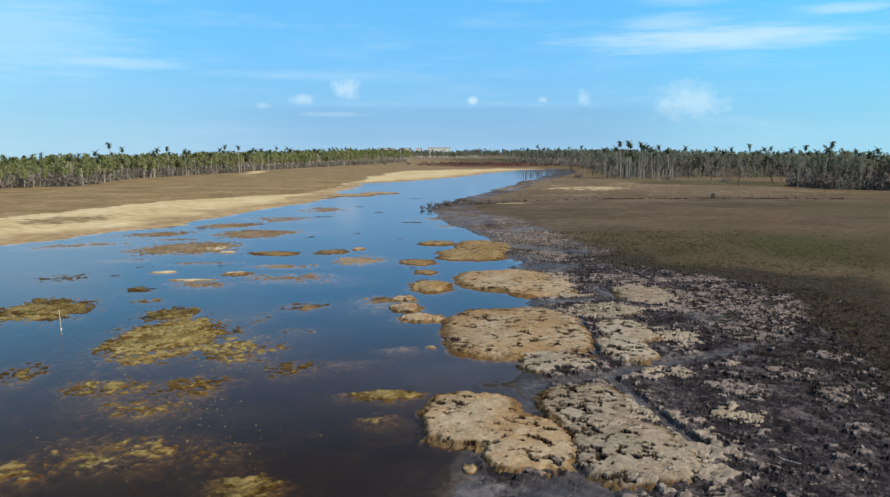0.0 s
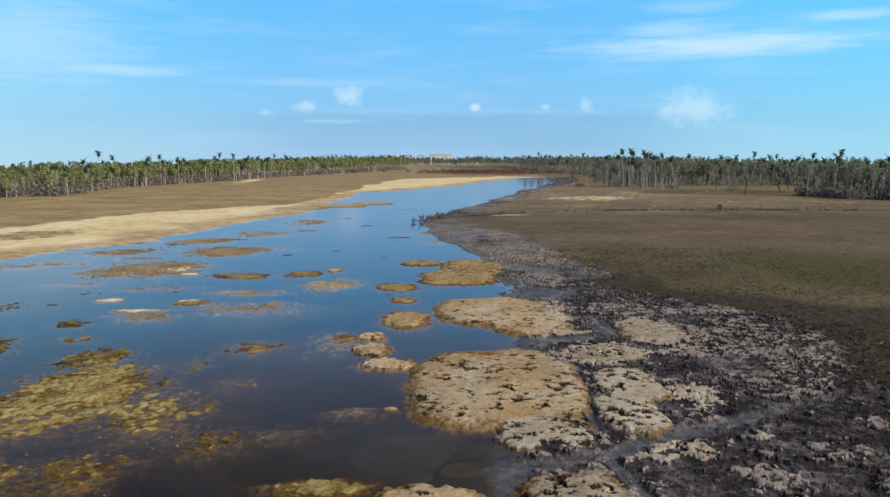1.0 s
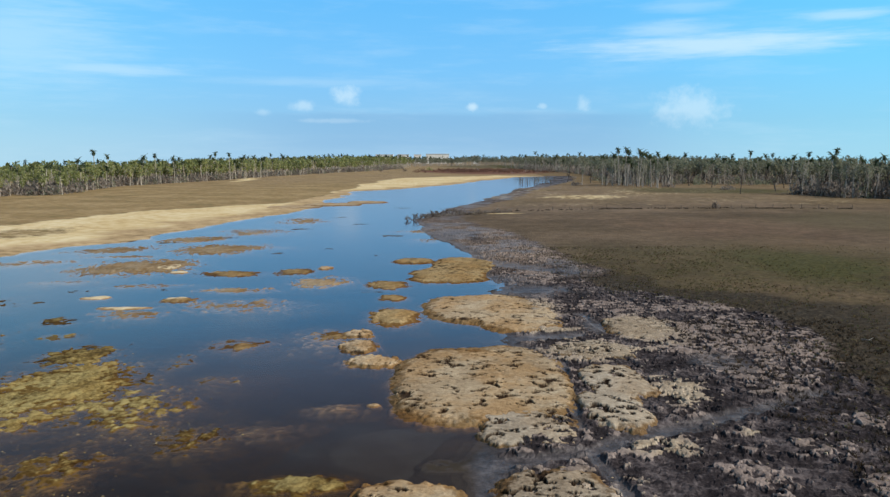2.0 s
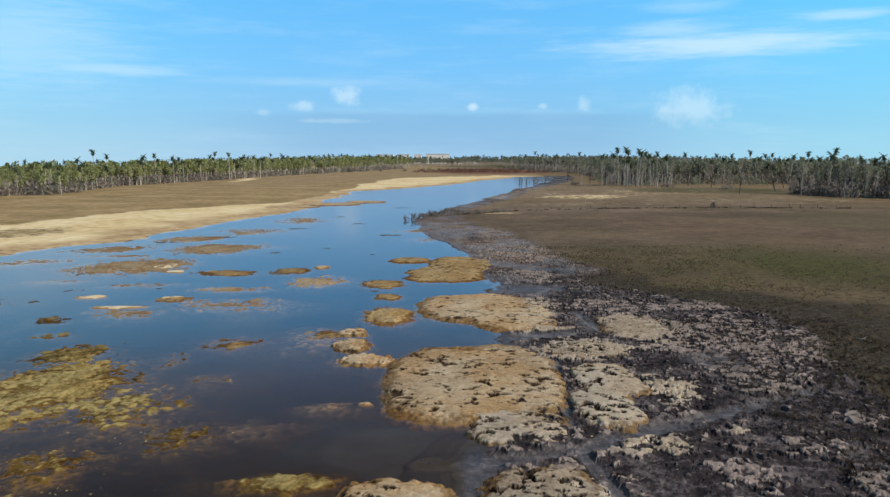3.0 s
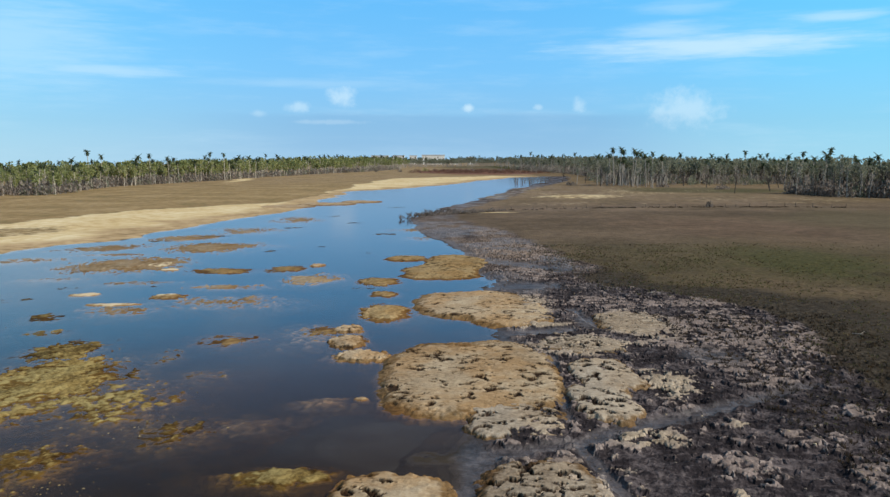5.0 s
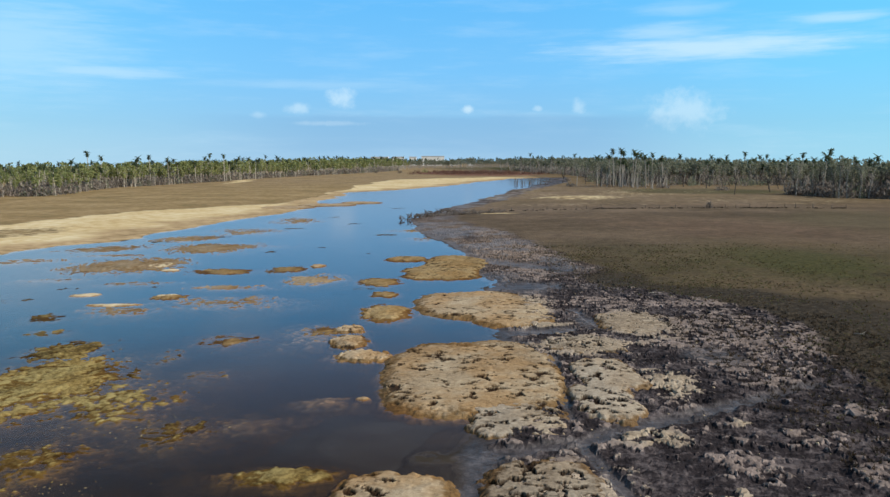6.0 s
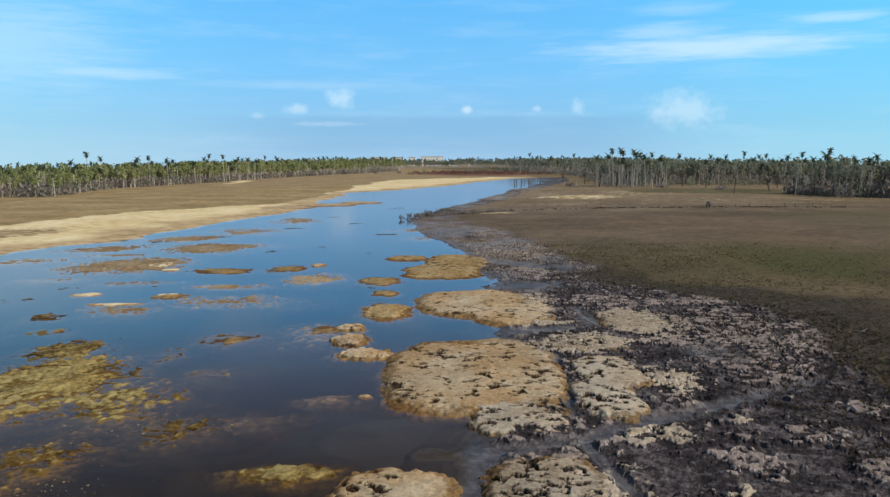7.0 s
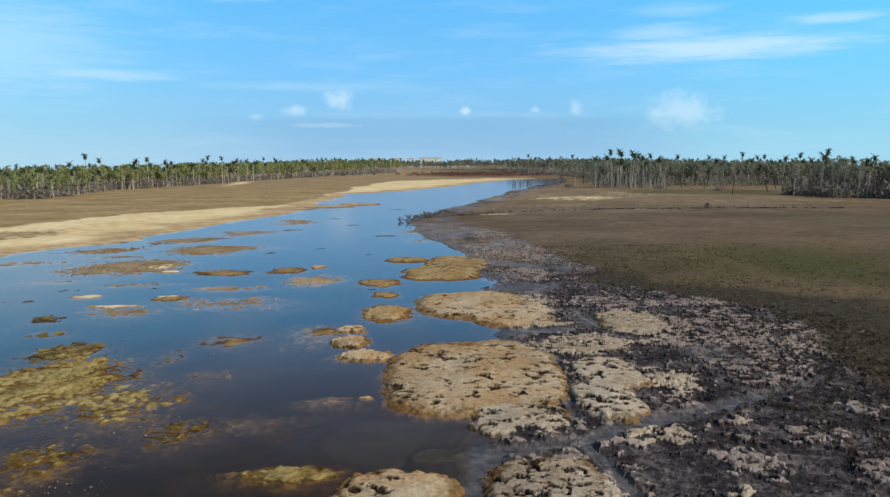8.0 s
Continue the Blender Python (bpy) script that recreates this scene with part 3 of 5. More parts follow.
    sandy = np.maximum(sandy, 0.4 * smooth(1.1, 0.4, blob(x, y, 9.2, 230.2, 11.0, 25.6, 12) + 0.6 * fbm(x, y, 10.0, 75)))
    sandy = np.maximum(sandy, np.where(on_left, 0, (0.27 + 0.45 * fbm(x, y, 14.0, 83)) * smooth(160, 185, y) * smooth(330, 290, y) * (d > 1)))
    green = np.clip(0.80 * smooth(1.25, 0.0, blob(x, y, 37.0, 78.0, 9.0, 13.0) + 0.9 * fbm(x, y, 5.0, 80)) + 0.52 * smooth(1.6, 0.1, blob(x, y, 35.0, 80.0, 36.0, 30.0) + 0.9 * fbm(x, y, 9.0, 82)) + 0.9 * smooth(1.2, 0.5, blob(x, y, 87.4, 260.8, 35.7, 28.2)) + 0.55 * smooth(1.3, 0.3, blob(x, y, 78.0, 128.0, 26.0, 38.0) + 0.8 * fbm(x, y, 12.0, 93))
                    + 0.9 * smooth(1.2, 0.5, blob(x, y, 70.4, 981.6, 96.8, 255.4)), 0, 1)
    reed = np.maximum(smooth(1.2, 0.6, blob(x, y, 27.2, 623.1, 56.3, 122.9) + 0.4 * fbm(x, y, 40.0, 76)), 0.30 * smooth(1.6, 0.2, blob(x, y, 43.0, 118.0, 21.0, 30.0) + 0.7 * fbm(x, y, 14.0, 87)))
    bed = np.where(on_left, smooth(-0.2, -1.2, d), smooth(0.2, -0.6, d))
    wet = np.clip(0.9 * smooth(1.6, 0.1, d + 2.4 * fbm(x, y, 2.4, 78)) + gully + 0.6 * slicks + 1.2 * smooth(58, 80, y) * smooth(-0.08, 0.12, fbm(x, y, 4.0, 90)), 0, 1) * (1 - turf) * (1 - bed) * np.where(on_left, 0, 1)
    return z, {"dry": dry, "turf": turf, "sand": sandy, "green": green, "reed": reed, "wet": wet, "bed": bed, "humus": humus * (d > 0), "straw": np.where(on_left, 1.0, smooth(150, 220, y) * 0.35), "ash": np.clip(1 - 0.95 * tan + 0.25 * fbm(x, y, 1.2, 84), 0, 1), "silty": fringe, "dust": np.where(on_left, 0.6 * smooth(230, 420, y) * np.clip(0.6 + fbm(x, y, 18.0, 88), 0, 1), np.maximum(smooth(138, 165, y) * 0.85 * (1 - 0.5 * smooth(40, 100, x)), np.maximum(0.34 * smooth(70, 105, y), 0.85 * (1 - turf) * smooth(64, 90, y) * (1 - 0.9 * raw))) * smooth(360, 290, y) * np.clip(0.55 + 1.0 * fbm(x, y, 18.0, 88) + 0.5 * fbm(x, y, 5.0, 89), 0, 1)) * (d > 0)}


def spread(parts):
    """Lines over stretches of (start, stop, step at the start, step at the stop)."""
    out = []
    for a, b, sa, sb in parts:
        v = a
        while v < b - 1e-6:
            out.append(v)
            v += sa + (sb - sa) * (v - a) / (b - a)
    out.append(parts[-1][1])
    return np.array(out)


GROUND_X = spread([(-3400, -260, 120, 25), (-260, -75, 20, 4), (-75, -3.5, 3, 0.6), (-3.5, 19, 0.09, 0.09), (19, 26, 0.11, 0.2), (26, 42, 0.24, 0.7), (42, 250, 0.8, 18), (250, 3400, 25, 150)])
GROUND_Y = spread([(-300, -25, 30, 2.0), (-25, 14.5, 0.6, 0.12), (14.5, 70, 0.09, 0.30), (70, 150, 0.32, 1.0), (150, 500, 1.2, 7), (500, 3800, 9, 120)])
GROUND_Z = ground_field(*np.meshgrid(GROUND_X, GROUND_Y))[0]
ground = tagged(new("ground", grid_mesh("ground", GROUND_X, GROUND_Y, ground_field, EARTH, crisp=True)), "trampled grey mud bank with withered brown turf and sand", "ground", kind="structure")


def lake():
    """The clear surface and, under it, sheets of ever more turbid water that hide what lies deeper."""
    bm = bmesh.new()
    for n, depth in enumerate((-0.16, -0.105, -0.06, -0.025, 0.0)):
        corners = [bm.verts.new((x, y, depth)) for x, y in ((-86, -400), (86, -400), (86, 400), (-86, 400))]
        bm.faces.new(corners).material_index = n // 4
    me = bpy.data.meshes.new("water")
    bm.to_mesh(me)
    bm.free()
    me.materials.append(SILT)
    me.materials.append(WATER)
    ob = tagged(new("water", me), "still shallow lake water reflecting blue sky", "water", kind="structure")
    ob.location = (-14, 120, 0)
    ob.visible_shadow = False
    return ob


lake()


# ---- islets and mud mounds ----
def islet(name, label, category, lobes, top, mat, ragged=0.3, cell=0.2, tread=0.0, power=2.2, broken=0.0, base=-0.42, cliff=0.5, rough=0.09, seed=0, group="", kind="structure", fray=0.5, rim=0.68):
    """A low island of one or more lobes (x, y, half width, half depth, turn); tread: how deep its hoof prints are; broken: how far its cover falls into tufts."""
    low_x, high_x = min(p[0] - max(p[2], p[3] * (len(p) > 4)) * 1.6 for p in lobes), max(p[0] + max(p[2], p[3] * (len(p) > 4)) * 1.6 for p in lobes)
    low_y, high_y = min(p[1] - max(p[3], p[2] * (len(p) > 4)) * 1.6 for p in lobes), max(p[1] + max(p[3], p[2] * (len(p) > 4)) * 1.6 for p in lobes)
    cx, cy = (low_x + high_x) / 2, (low_y + high_y) / 2
    size = max(min(p[2], p[3]) for p in lobes)

    def field(x, y):
        near = [blob(x, y, *p[:4], p[4] if len(p) > 4 else 0.0, power) for p in lobes]
        r = -0.12 * np.log(sum(np.exp(-np.minimum(n, 6.0) / 0.12) for n in near))
        r = r + ragged * (1.1 * fbm(x, y, size * 0.9, seed + 5) + 0.8 * fbm(x, y, max(0.5, 0.3 * size), seed + 9) + fray * fbm(x, y, 0.26, seed + 7, 2))
        body = smooth(1.0 + cliff * 0.5, 1.0 - cliff * 0.5, r)
        z = base + (top - base) * body + abs(top) * 0.25 * smooth(1.0, 0.0, r)
        z = z + body * (rough * fbm(x, y, 1.3, seed + 13, 4) + 0.6 * rough * fbm(x, y, 0.30, seed + 17, 3))
        prints = 0 * r
        if tread:
            often = smooth(-0.10, 0.16, fbm(x, y, 3.0, seed + 21))
            low, lower = -0.33 + (0.02 + 0.55 * tread) * often, -0.33 + (0.05 + 0.25 * tread) * often
            sunk = np.maximum(holes(x * 0.85 + y * 0.3, y, 0.36, low, seed + 23), holes(x * 0.8 - y * 0.3, y, 0.55, lower, seed + 27)) * smooth(0.97, 0.82, r)
            # print colour, wet mud with the hole's shade painted in, reaches past its rim
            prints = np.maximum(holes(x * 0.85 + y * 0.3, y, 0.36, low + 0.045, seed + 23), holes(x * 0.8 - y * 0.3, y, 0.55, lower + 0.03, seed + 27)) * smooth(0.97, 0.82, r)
            z = z - body * 0.55 * tread * sunk + body * 0.08 * tread * fbm(x, y, 0.42, seed + 41, 3)
        if broken:
            z = z + body * broken * (0.30 * fbm(x, y, 1.4, seed + 30, 3) + 1.2 * fbm(x, y, 0.27, seed + 31, 3))
        dry = smooth(-0.02, 0.10, z + 0.30 * tread * prints + 0.16 * fbm(x, y, 1.6, seed + 35)) * smooth(1.03, rim, r + 0.3 * fbm(x, y, 1.5, seed + 36))
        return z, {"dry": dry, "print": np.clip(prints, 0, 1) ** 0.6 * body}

    stepx, stepy = cell, cell * (1.0 + cy / 90)
    xs, ys = np.arange(low_x, high_x + stepx, stepx), np.arange(low_y, high_y + stepy, stepy)
    me = grid_mesh(name, xs, ys, field, mat, keep=lambda x, y, z: z > base + 0.06, origin=(cx, cy), crisp=tread > 0)
    ob = tagged(new(name, me), label, category, group, kind)
    ob.location = (cx, cy, 0)
    return ob


MOUNDS = "dried mud mounds along the bank"


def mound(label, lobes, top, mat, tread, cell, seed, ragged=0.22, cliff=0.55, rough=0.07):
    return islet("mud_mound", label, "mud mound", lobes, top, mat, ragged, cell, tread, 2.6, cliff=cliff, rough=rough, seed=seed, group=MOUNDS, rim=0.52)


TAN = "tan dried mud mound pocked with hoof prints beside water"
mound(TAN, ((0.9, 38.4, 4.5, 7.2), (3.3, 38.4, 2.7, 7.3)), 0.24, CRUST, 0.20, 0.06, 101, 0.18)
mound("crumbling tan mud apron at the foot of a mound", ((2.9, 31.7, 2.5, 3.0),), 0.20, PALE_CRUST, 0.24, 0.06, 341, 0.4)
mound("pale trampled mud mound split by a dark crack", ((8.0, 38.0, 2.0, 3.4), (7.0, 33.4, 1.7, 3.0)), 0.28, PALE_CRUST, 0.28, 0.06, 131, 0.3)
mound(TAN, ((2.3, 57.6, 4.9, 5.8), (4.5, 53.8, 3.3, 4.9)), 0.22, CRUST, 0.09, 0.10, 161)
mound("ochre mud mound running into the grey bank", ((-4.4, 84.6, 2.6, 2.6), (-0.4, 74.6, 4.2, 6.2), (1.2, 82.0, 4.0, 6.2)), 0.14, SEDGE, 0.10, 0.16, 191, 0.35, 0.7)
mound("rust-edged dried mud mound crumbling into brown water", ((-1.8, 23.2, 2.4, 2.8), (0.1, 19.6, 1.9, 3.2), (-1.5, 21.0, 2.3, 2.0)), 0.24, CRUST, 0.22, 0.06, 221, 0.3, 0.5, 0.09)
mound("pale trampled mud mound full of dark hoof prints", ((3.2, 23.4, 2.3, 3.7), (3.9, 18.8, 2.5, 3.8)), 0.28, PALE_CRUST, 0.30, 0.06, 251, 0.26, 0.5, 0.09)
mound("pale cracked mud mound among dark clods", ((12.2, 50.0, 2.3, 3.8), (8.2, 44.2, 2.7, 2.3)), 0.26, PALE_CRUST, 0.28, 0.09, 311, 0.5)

MATS = "algae mats in the shallows"
ISLETS = "small islets in the lake"
islet("mud_shoal", "smooth grey mud shoal under shallow water", "mud shoal", ((-1.8, 29.2, 5.0, 4.0),), -0.14, SHOAL, 0.12, 0.12, fray=0.2, cliff=1.3, rough=0.0, base=-0.36, seed=371)
# flats awash: along the sandy shore, and brown skirts round the islets
for n, (x, y, w, d, turn, top) in enumerate(((-46.5, 83.0, 5.0, 2.4, 30, 0.0), (-42.0, 95.5, 5.5, 3.2, 35, 0.01), (-36.5, 107.0, 6.0, 3.5, 40, 0.01), (-30.5, 119.0, 5.0, 5.0, 50, 0.0), (-27.0, 140.0, 4.0, 8.0, 0, 0.0), (-38.0, 88.6, 4.0, 1.3, 6, 0.0),
                                              (-32.9, 80.0, 4.9, 5.6, 8, 0.05), (-29.2, 96.2, 4.8, 5.2, 10, 0.03), (-17.2, 58.6, 4.4, 2.4, 4, 0.005), (-23.8, 55.2, 2.8, 1.8, 0, 0.01), (-12.2, 70.2, 2.4, 2.8, 0, 0.03), (-18.9, 65.8, 2.6, 1.2, 0, 0.02), (-27.5, 68.0, 3.0, 1.2, 6, -0.01),
                                              (-24.0, 98.0, 3.0, 2.0, 0, -0.02), (-8.3, 48.0, 1.7, 2.4, 0, -0.02), (-1.9, 107.0, 3.2, 3.2, 0, -0.01), (-4.9, 119.5, 3.6, 2.6, 0, 0.0), (-36.0, 70.0, 3.0, 1.4, 8, -0.03), (-5.4, 34.0, 1.3, 0.7, 12, -0.065), (-8.6, 31.0, 2.0, 1.2, 20, -0.12))):
    islet("mud_flat", "mottled tan mud flat awash in shallow water", "mud flat", ((x, y, w * 1.4, d * 1.35, turn),), top + 0.012, FLAT, 0.5, 0.10, fray=2.2, cliff=1.6, broken=0.13, rough=0.05, base=-0.3, seed=9000 + 40 * n, group=MATS, kind="stuff")
OCHRE = "low ochre sedge islet in shallow water"
for n, (x, y, w, d, top) in enumerate(((-4.3, 54.4, 2.0, 3.7, 0.13), (-6.0, 68.5, 2.3, 3.0, 0.09), (-5.0, 62.0, 1.3, 1.8, 0.08), (-15.9, 76.6, 2.3, 2.6, 0.08), (-22.2, 75.5, 3.7, 2.6, 0.07), (-13.3, 46.0, 2.7, 2.5, 0.02), (-22.2, 61.0, 1.8, 1.8, 0.06), (-7.8, 48.6, 1.3, 2.2, 0.03))):
    islet("sedge_islet", OCHRE, "islet", ((x, y, w * 1.15, d * 1.1),), top, SEDGE, 0.35, 0.08, fray=1.3, rim=0.15, cliff=1.5, broken=0.11, rough=0.08, base=-0.32, seed=400 + 40 * n, group=ISLETS)
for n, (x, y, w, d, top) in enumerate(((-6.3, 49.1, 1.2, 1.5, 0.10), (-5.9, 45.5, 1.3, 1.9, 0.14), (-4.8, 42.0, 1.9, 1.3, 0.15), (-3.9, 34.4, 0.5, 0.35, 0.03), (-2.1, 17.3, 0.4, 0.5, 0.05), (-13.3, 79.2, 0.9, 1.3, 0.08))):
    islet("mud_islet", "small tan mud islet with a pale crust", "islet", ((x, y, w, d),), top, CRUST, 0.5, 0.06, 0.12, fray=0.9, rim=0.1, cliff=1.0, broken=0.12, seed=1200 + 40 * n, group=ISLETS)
for n, (x, y, w, d, turn) in enumerate(((-25.2, 57.6, 2.4, 0.55, 4), (-29.4, 62.0, 1.3, 0.8, 18), (-22.6, 61.6, 1.1, 0.6, 14), (-29.8, 79.8, 1.3, 2.2, 0), (-27.4, 76.2, 1.0, 0.9, 0))):
    islet("sand_bar", "thin pale sand bar just above the water", "sand bar", ((x, y, w, d, turn),), 0.06, SAND, 0.3, 0.08, cliff=0.5, base=-0.3, seed=1500 + 40 * n, group=ISLETS)
islet("sand_bar", "long tan sand bar reaching from the shore into far water", "sand bar", ((-38.0, 179.0, 9.0, 6.0), (-29.0, 190.0, 7.5, 6.5), (-21.5, 199.0, 6.0, 6.0)), 0.16, CRUST, 0.45, 0.3, cliff=0.8, seed=1800, group=ISLETS, rim=0.3)
# algae: a soft brown bed under water, with ragged yellow clumps that reach the surface
for n, (x, y, w, d, top, frayed) in enumerate(((-19.8, 36.6, 3.0, 4.8, 0.05, 0.20), (-21.9, 43.3, 2.1, 2.3, 0.055, 0.18), (-14.8, 33.4, 2.2, 2.9, -0.005, 0.22), (-11.1, 30.2, 1.8, 1.6, -0.03, 0.22), (-15.4, 26.9, 1.8, 2.0, -0.015, 0.22), (-18.9, 26.8, 2.2, 1.6, -0.01, 0.22),
                                               (-14.6, 19.0, 3.2, 1.7, -0.035, 0.26), (-9.8, 15.8, 1.1, 0.9, 0.02, 0.18), (-31.4, 44.6, 3.0, 4.2, 0.03, 0.20), (-24.5, 29.3, 1.2, 2.2, -0.02, 0.2), (-16.6, 24.0, 2.4, 1.5, -0.055, 0.26), (-27.9, 52.8, 1.6, 1.8, -0.01, 0.18),
                                               (-25.2, 48.2, 1.4, 1.0, -0.02, 0.18), (-36.8, 59.1, 2.9, 3.0, -0.03, 0.18), (-25.4, 22.7, 2.0, 2.2, -0.03, 0.22), (-18.7, 16.8, 1.8, 1.2, -0.05, 0.26), (-5.8, 25.6, 1.6, 0.85, 0.03, 0.12), (-5.7, 22.3, 0.9, 0.9, -0.02, 0.10), (-15.7, 42.2, 1.0, 2.0, -0.06, 0.18), (-12.2, 38.4, 1.4, 1.4, -0.07, 0.18))):
    islet("algae_mat", "frayed yellow-brown algae mat half under water", "algae mat", ((x, y, w * 1.45, d * 1.4),), top + 0.03, ALGAE, 0.5, 0.07, fray=1.2, cliff=1.6, rough=0.05, base=-0.30, broken=0.8 * frayed, seed=2000 + 40 * n, group=MATS, kind="stuff")
    islet("algae_bed", "brown algae bed under shallow water", "algae bed", ((x, y, w * 1.9, d * 1.7),), top * 0.5 - 0.055, ALGAE, 0.45, 0.14, cliff=1.6, broken=0.10, rough=0.03, base=-0.36, seed=5000 + 40 * n, group=MATS, kind="stuff")
for n, (x, y, w, d) in enumerate(((-21.1, 91.8, 1.9, 1.2), (-15.4, 96.5, 1.0, 0.9), (-24.9, 66.0, 1.0, 0.6), (-31.8, 65.0, 2.0, 1.0), (-38.3, 103.6, 2.9, 1.6), (-7.1, 65.0, 2.3, 0.5), (-15.4, 79.4, 1.9, 0.6), (-8.9, 112.7, 2.9, 1.9),
                                  (-24.4, 123.6, 3.0, 2.2), (-15.6, 132.9, 2.6, 1.9), (-33.1, 110.2, 3.7, 2.1), (-21.6, 148.4, 3.0, 2.2), (-2.8, 153.9, 2.3, 3.4), (-11.1, 176.7, 3.0, 3.5), (-33.0, 60.0, 0.9, 0.6), (-36.5, 84.0, 2.6, 0.8), (-9.0, 90.0, 1.0, 0.7))):
    islet("weed_patch", "dark waterweed patch breaking the surface", "water weed", ((x, y, w, d),), 0.0, WEED, 0.5, 0.12, cliff=1.2, broken=0.14, rough=0.05, base=-0.5, seed=2800 + 40 * n, group=MATS, kind="stuff")


# ---- building helpers for things ----
def mesh_of(name, verts, faces, mats, index=None, flat=False):
    me = bpy.data.meshes.new(name)
    me.from_pydata([tuple(v) for v in verts], [], [tuple(f) for f in faces])
    for m in mats:
        me.materials.append(m)
    if index is not None:
        me.polygons.foreach_set("material_index", np.asarray(index, np.int32))
    if not flat:
        me.polygons.foreach_set("use_smooth", np.ones(len(me.polygons), bool))
    me.update()
    return me


def part(name, me, parent, label=""):
    ob = new(name, me)
    ob.parent = parent
    return tagged(ob, label) if label else ob


def thing(name, label, category, group=""):
    return tagged(new(name), label, category, group)


class Shape:
    """Corners and faces that grow piece by piece."""

    def __init__(self):
        self.v, self.f = [], []

    def tube(self, points, radii, sides=6):
        first = len(self.v)
        for n, (p, r) in enumerate(zip(points, radii)):
            p = Vector(p)
            ahead = (Vector(points[min(n + 1, len(points) - 1)]) - Vector(points[max(n - 1, 0)])).normalized()
            a = ahead.orthogonal().normalized()
            b = ahead.cross(a)
            for k in range(sides):
                w = 2 * math.pi * k / sides
                self.v.append(p + r * (math.cos(w) * a + math.sin(w) * b))
        for n in range(len(points) - 1):
            for k in range(sides):
                i, j = first + n * sides + k, first + n * sides + (k + 1) % sides
                self.f.append((i, j, j + sides, i + sides))
        self.f.append(tuple(first + (len(points) - 1) * sides + k for k in range(sides)))
        return self

    def blade(self, corners):
        i = len(self.v)
        self.v += [Vector(c) for c in corners]
        self.f.append(tuple(range(i, i + len(corners))))
        return self

    def box(self, x0, x1, y0, y1, z0, z1):
        i = len(self.v)
        self.v += [Vector((x, y, z)) for z in (z0, z1) for x, y in ((x0, y0), (x1, y0), (x1, y1), (x0, y1))]
        self.f += [(i + 3, i + 2, i + 1, i), (i + 4, i + 5, i + 6, i + 7)]
        self.f += [(i + k, i + (k + 1) % 4, i + 4 + (k + 1) % 4, i + 4 + k) for k in range(4)]
        return self


def leaf_card(shape, rng, at, size, upright=0.0):
    """A small bent leaf spray at any turn, or the more upright the larger the last number."""
    a = Vector((rng.gauss(0, 1), rng.gauss(0, 1), rng.gauss(0, 0.6) + upright)).normalized()
    b = a.orthogonal().normalized()
    b = (Matrix.Rotation(rng.uniform(0, 6.28), 3, a) @ b) * size * rng.uniform(0.35, 0.6)
    a = a * size
    c = a.cross(b).normalized() * size * 0.25
    shape.blade((at - a * 0.5, at + b * 0.5 + c * 0.3, at + a * 0.6, at - b * 0.5 - c * 0.3))


def palm_shapes(rng, height, lean, fronds=17, frond=2.9, leaflets=7):
    trunk, crown = Shape(), Shape()
    way = rng.uniform(0, 6.28)
    points = [Vector((lean * (s ** 1.8) * math.cos(way), lean * (s ** 1.8) * math.sin(way), height * s)) for s in (0, 0.04, 0.3, 0.6, 0.85, 1.0)]
    trunk.tube([points[0] - Vector((0, 0, 0.5)), *points[1:]], (0.30, 0.22, 0.17, 0.15, 0.13, 0.16), 6)
    top = points[-1]
    for n in range(fronds):
        turn = 2 * math.pi * (n * 0.382 + rng.uniform(-0.04, 0.04))
        rise = radians(rng.uniform(-62, 66))
        length, droop = frond * rng.uniform(0.75, 1.1), rng.uniform(0.35, 0.9)
        out = Vector((math.cos(turn), math.sin(turn), 0))
        side = Vector((-math.sin(turn), math.cos(turn), 0))
        last = top
        for k in range(1, leaflets + 1):
            s = k / leaflets
            bend = rise - droop * s * 1.5
            here = last + (out * math.cos(bend) + Vector((0, 0, math.sin(bend)))) * length / leaflets
            crown.blade((last - side * 0.04, last + side * 0.04, here + side * 0.03, here - side * 0.03))
            w = 0.62 * math.sin(math.pi * min(0.95, 0.18 + 0.8 * s)) * (0.35 + 0.2 * frond)
            for sign in (-1, 1):
                tip = (last + here) / 2 + side * sign * w + out * 0.25 - Vector((0, 0, 0.35 * w + rng.uniform(0, 0.15)))
                crown.blade((last, here, tip))
            last = here
    for n in range(4):
        w = rng.uniform(0, 6.28)
        hang = Vector((math.cos(w) * 0.35, math.sin(w) * 0.35, -1.3))
        crown.blade((top, top + hang + Vector((0.2, 0, 0)), top + hang * 1.3, top + hang - Vector((0.2, 0, 0))))
    return trunk, crown


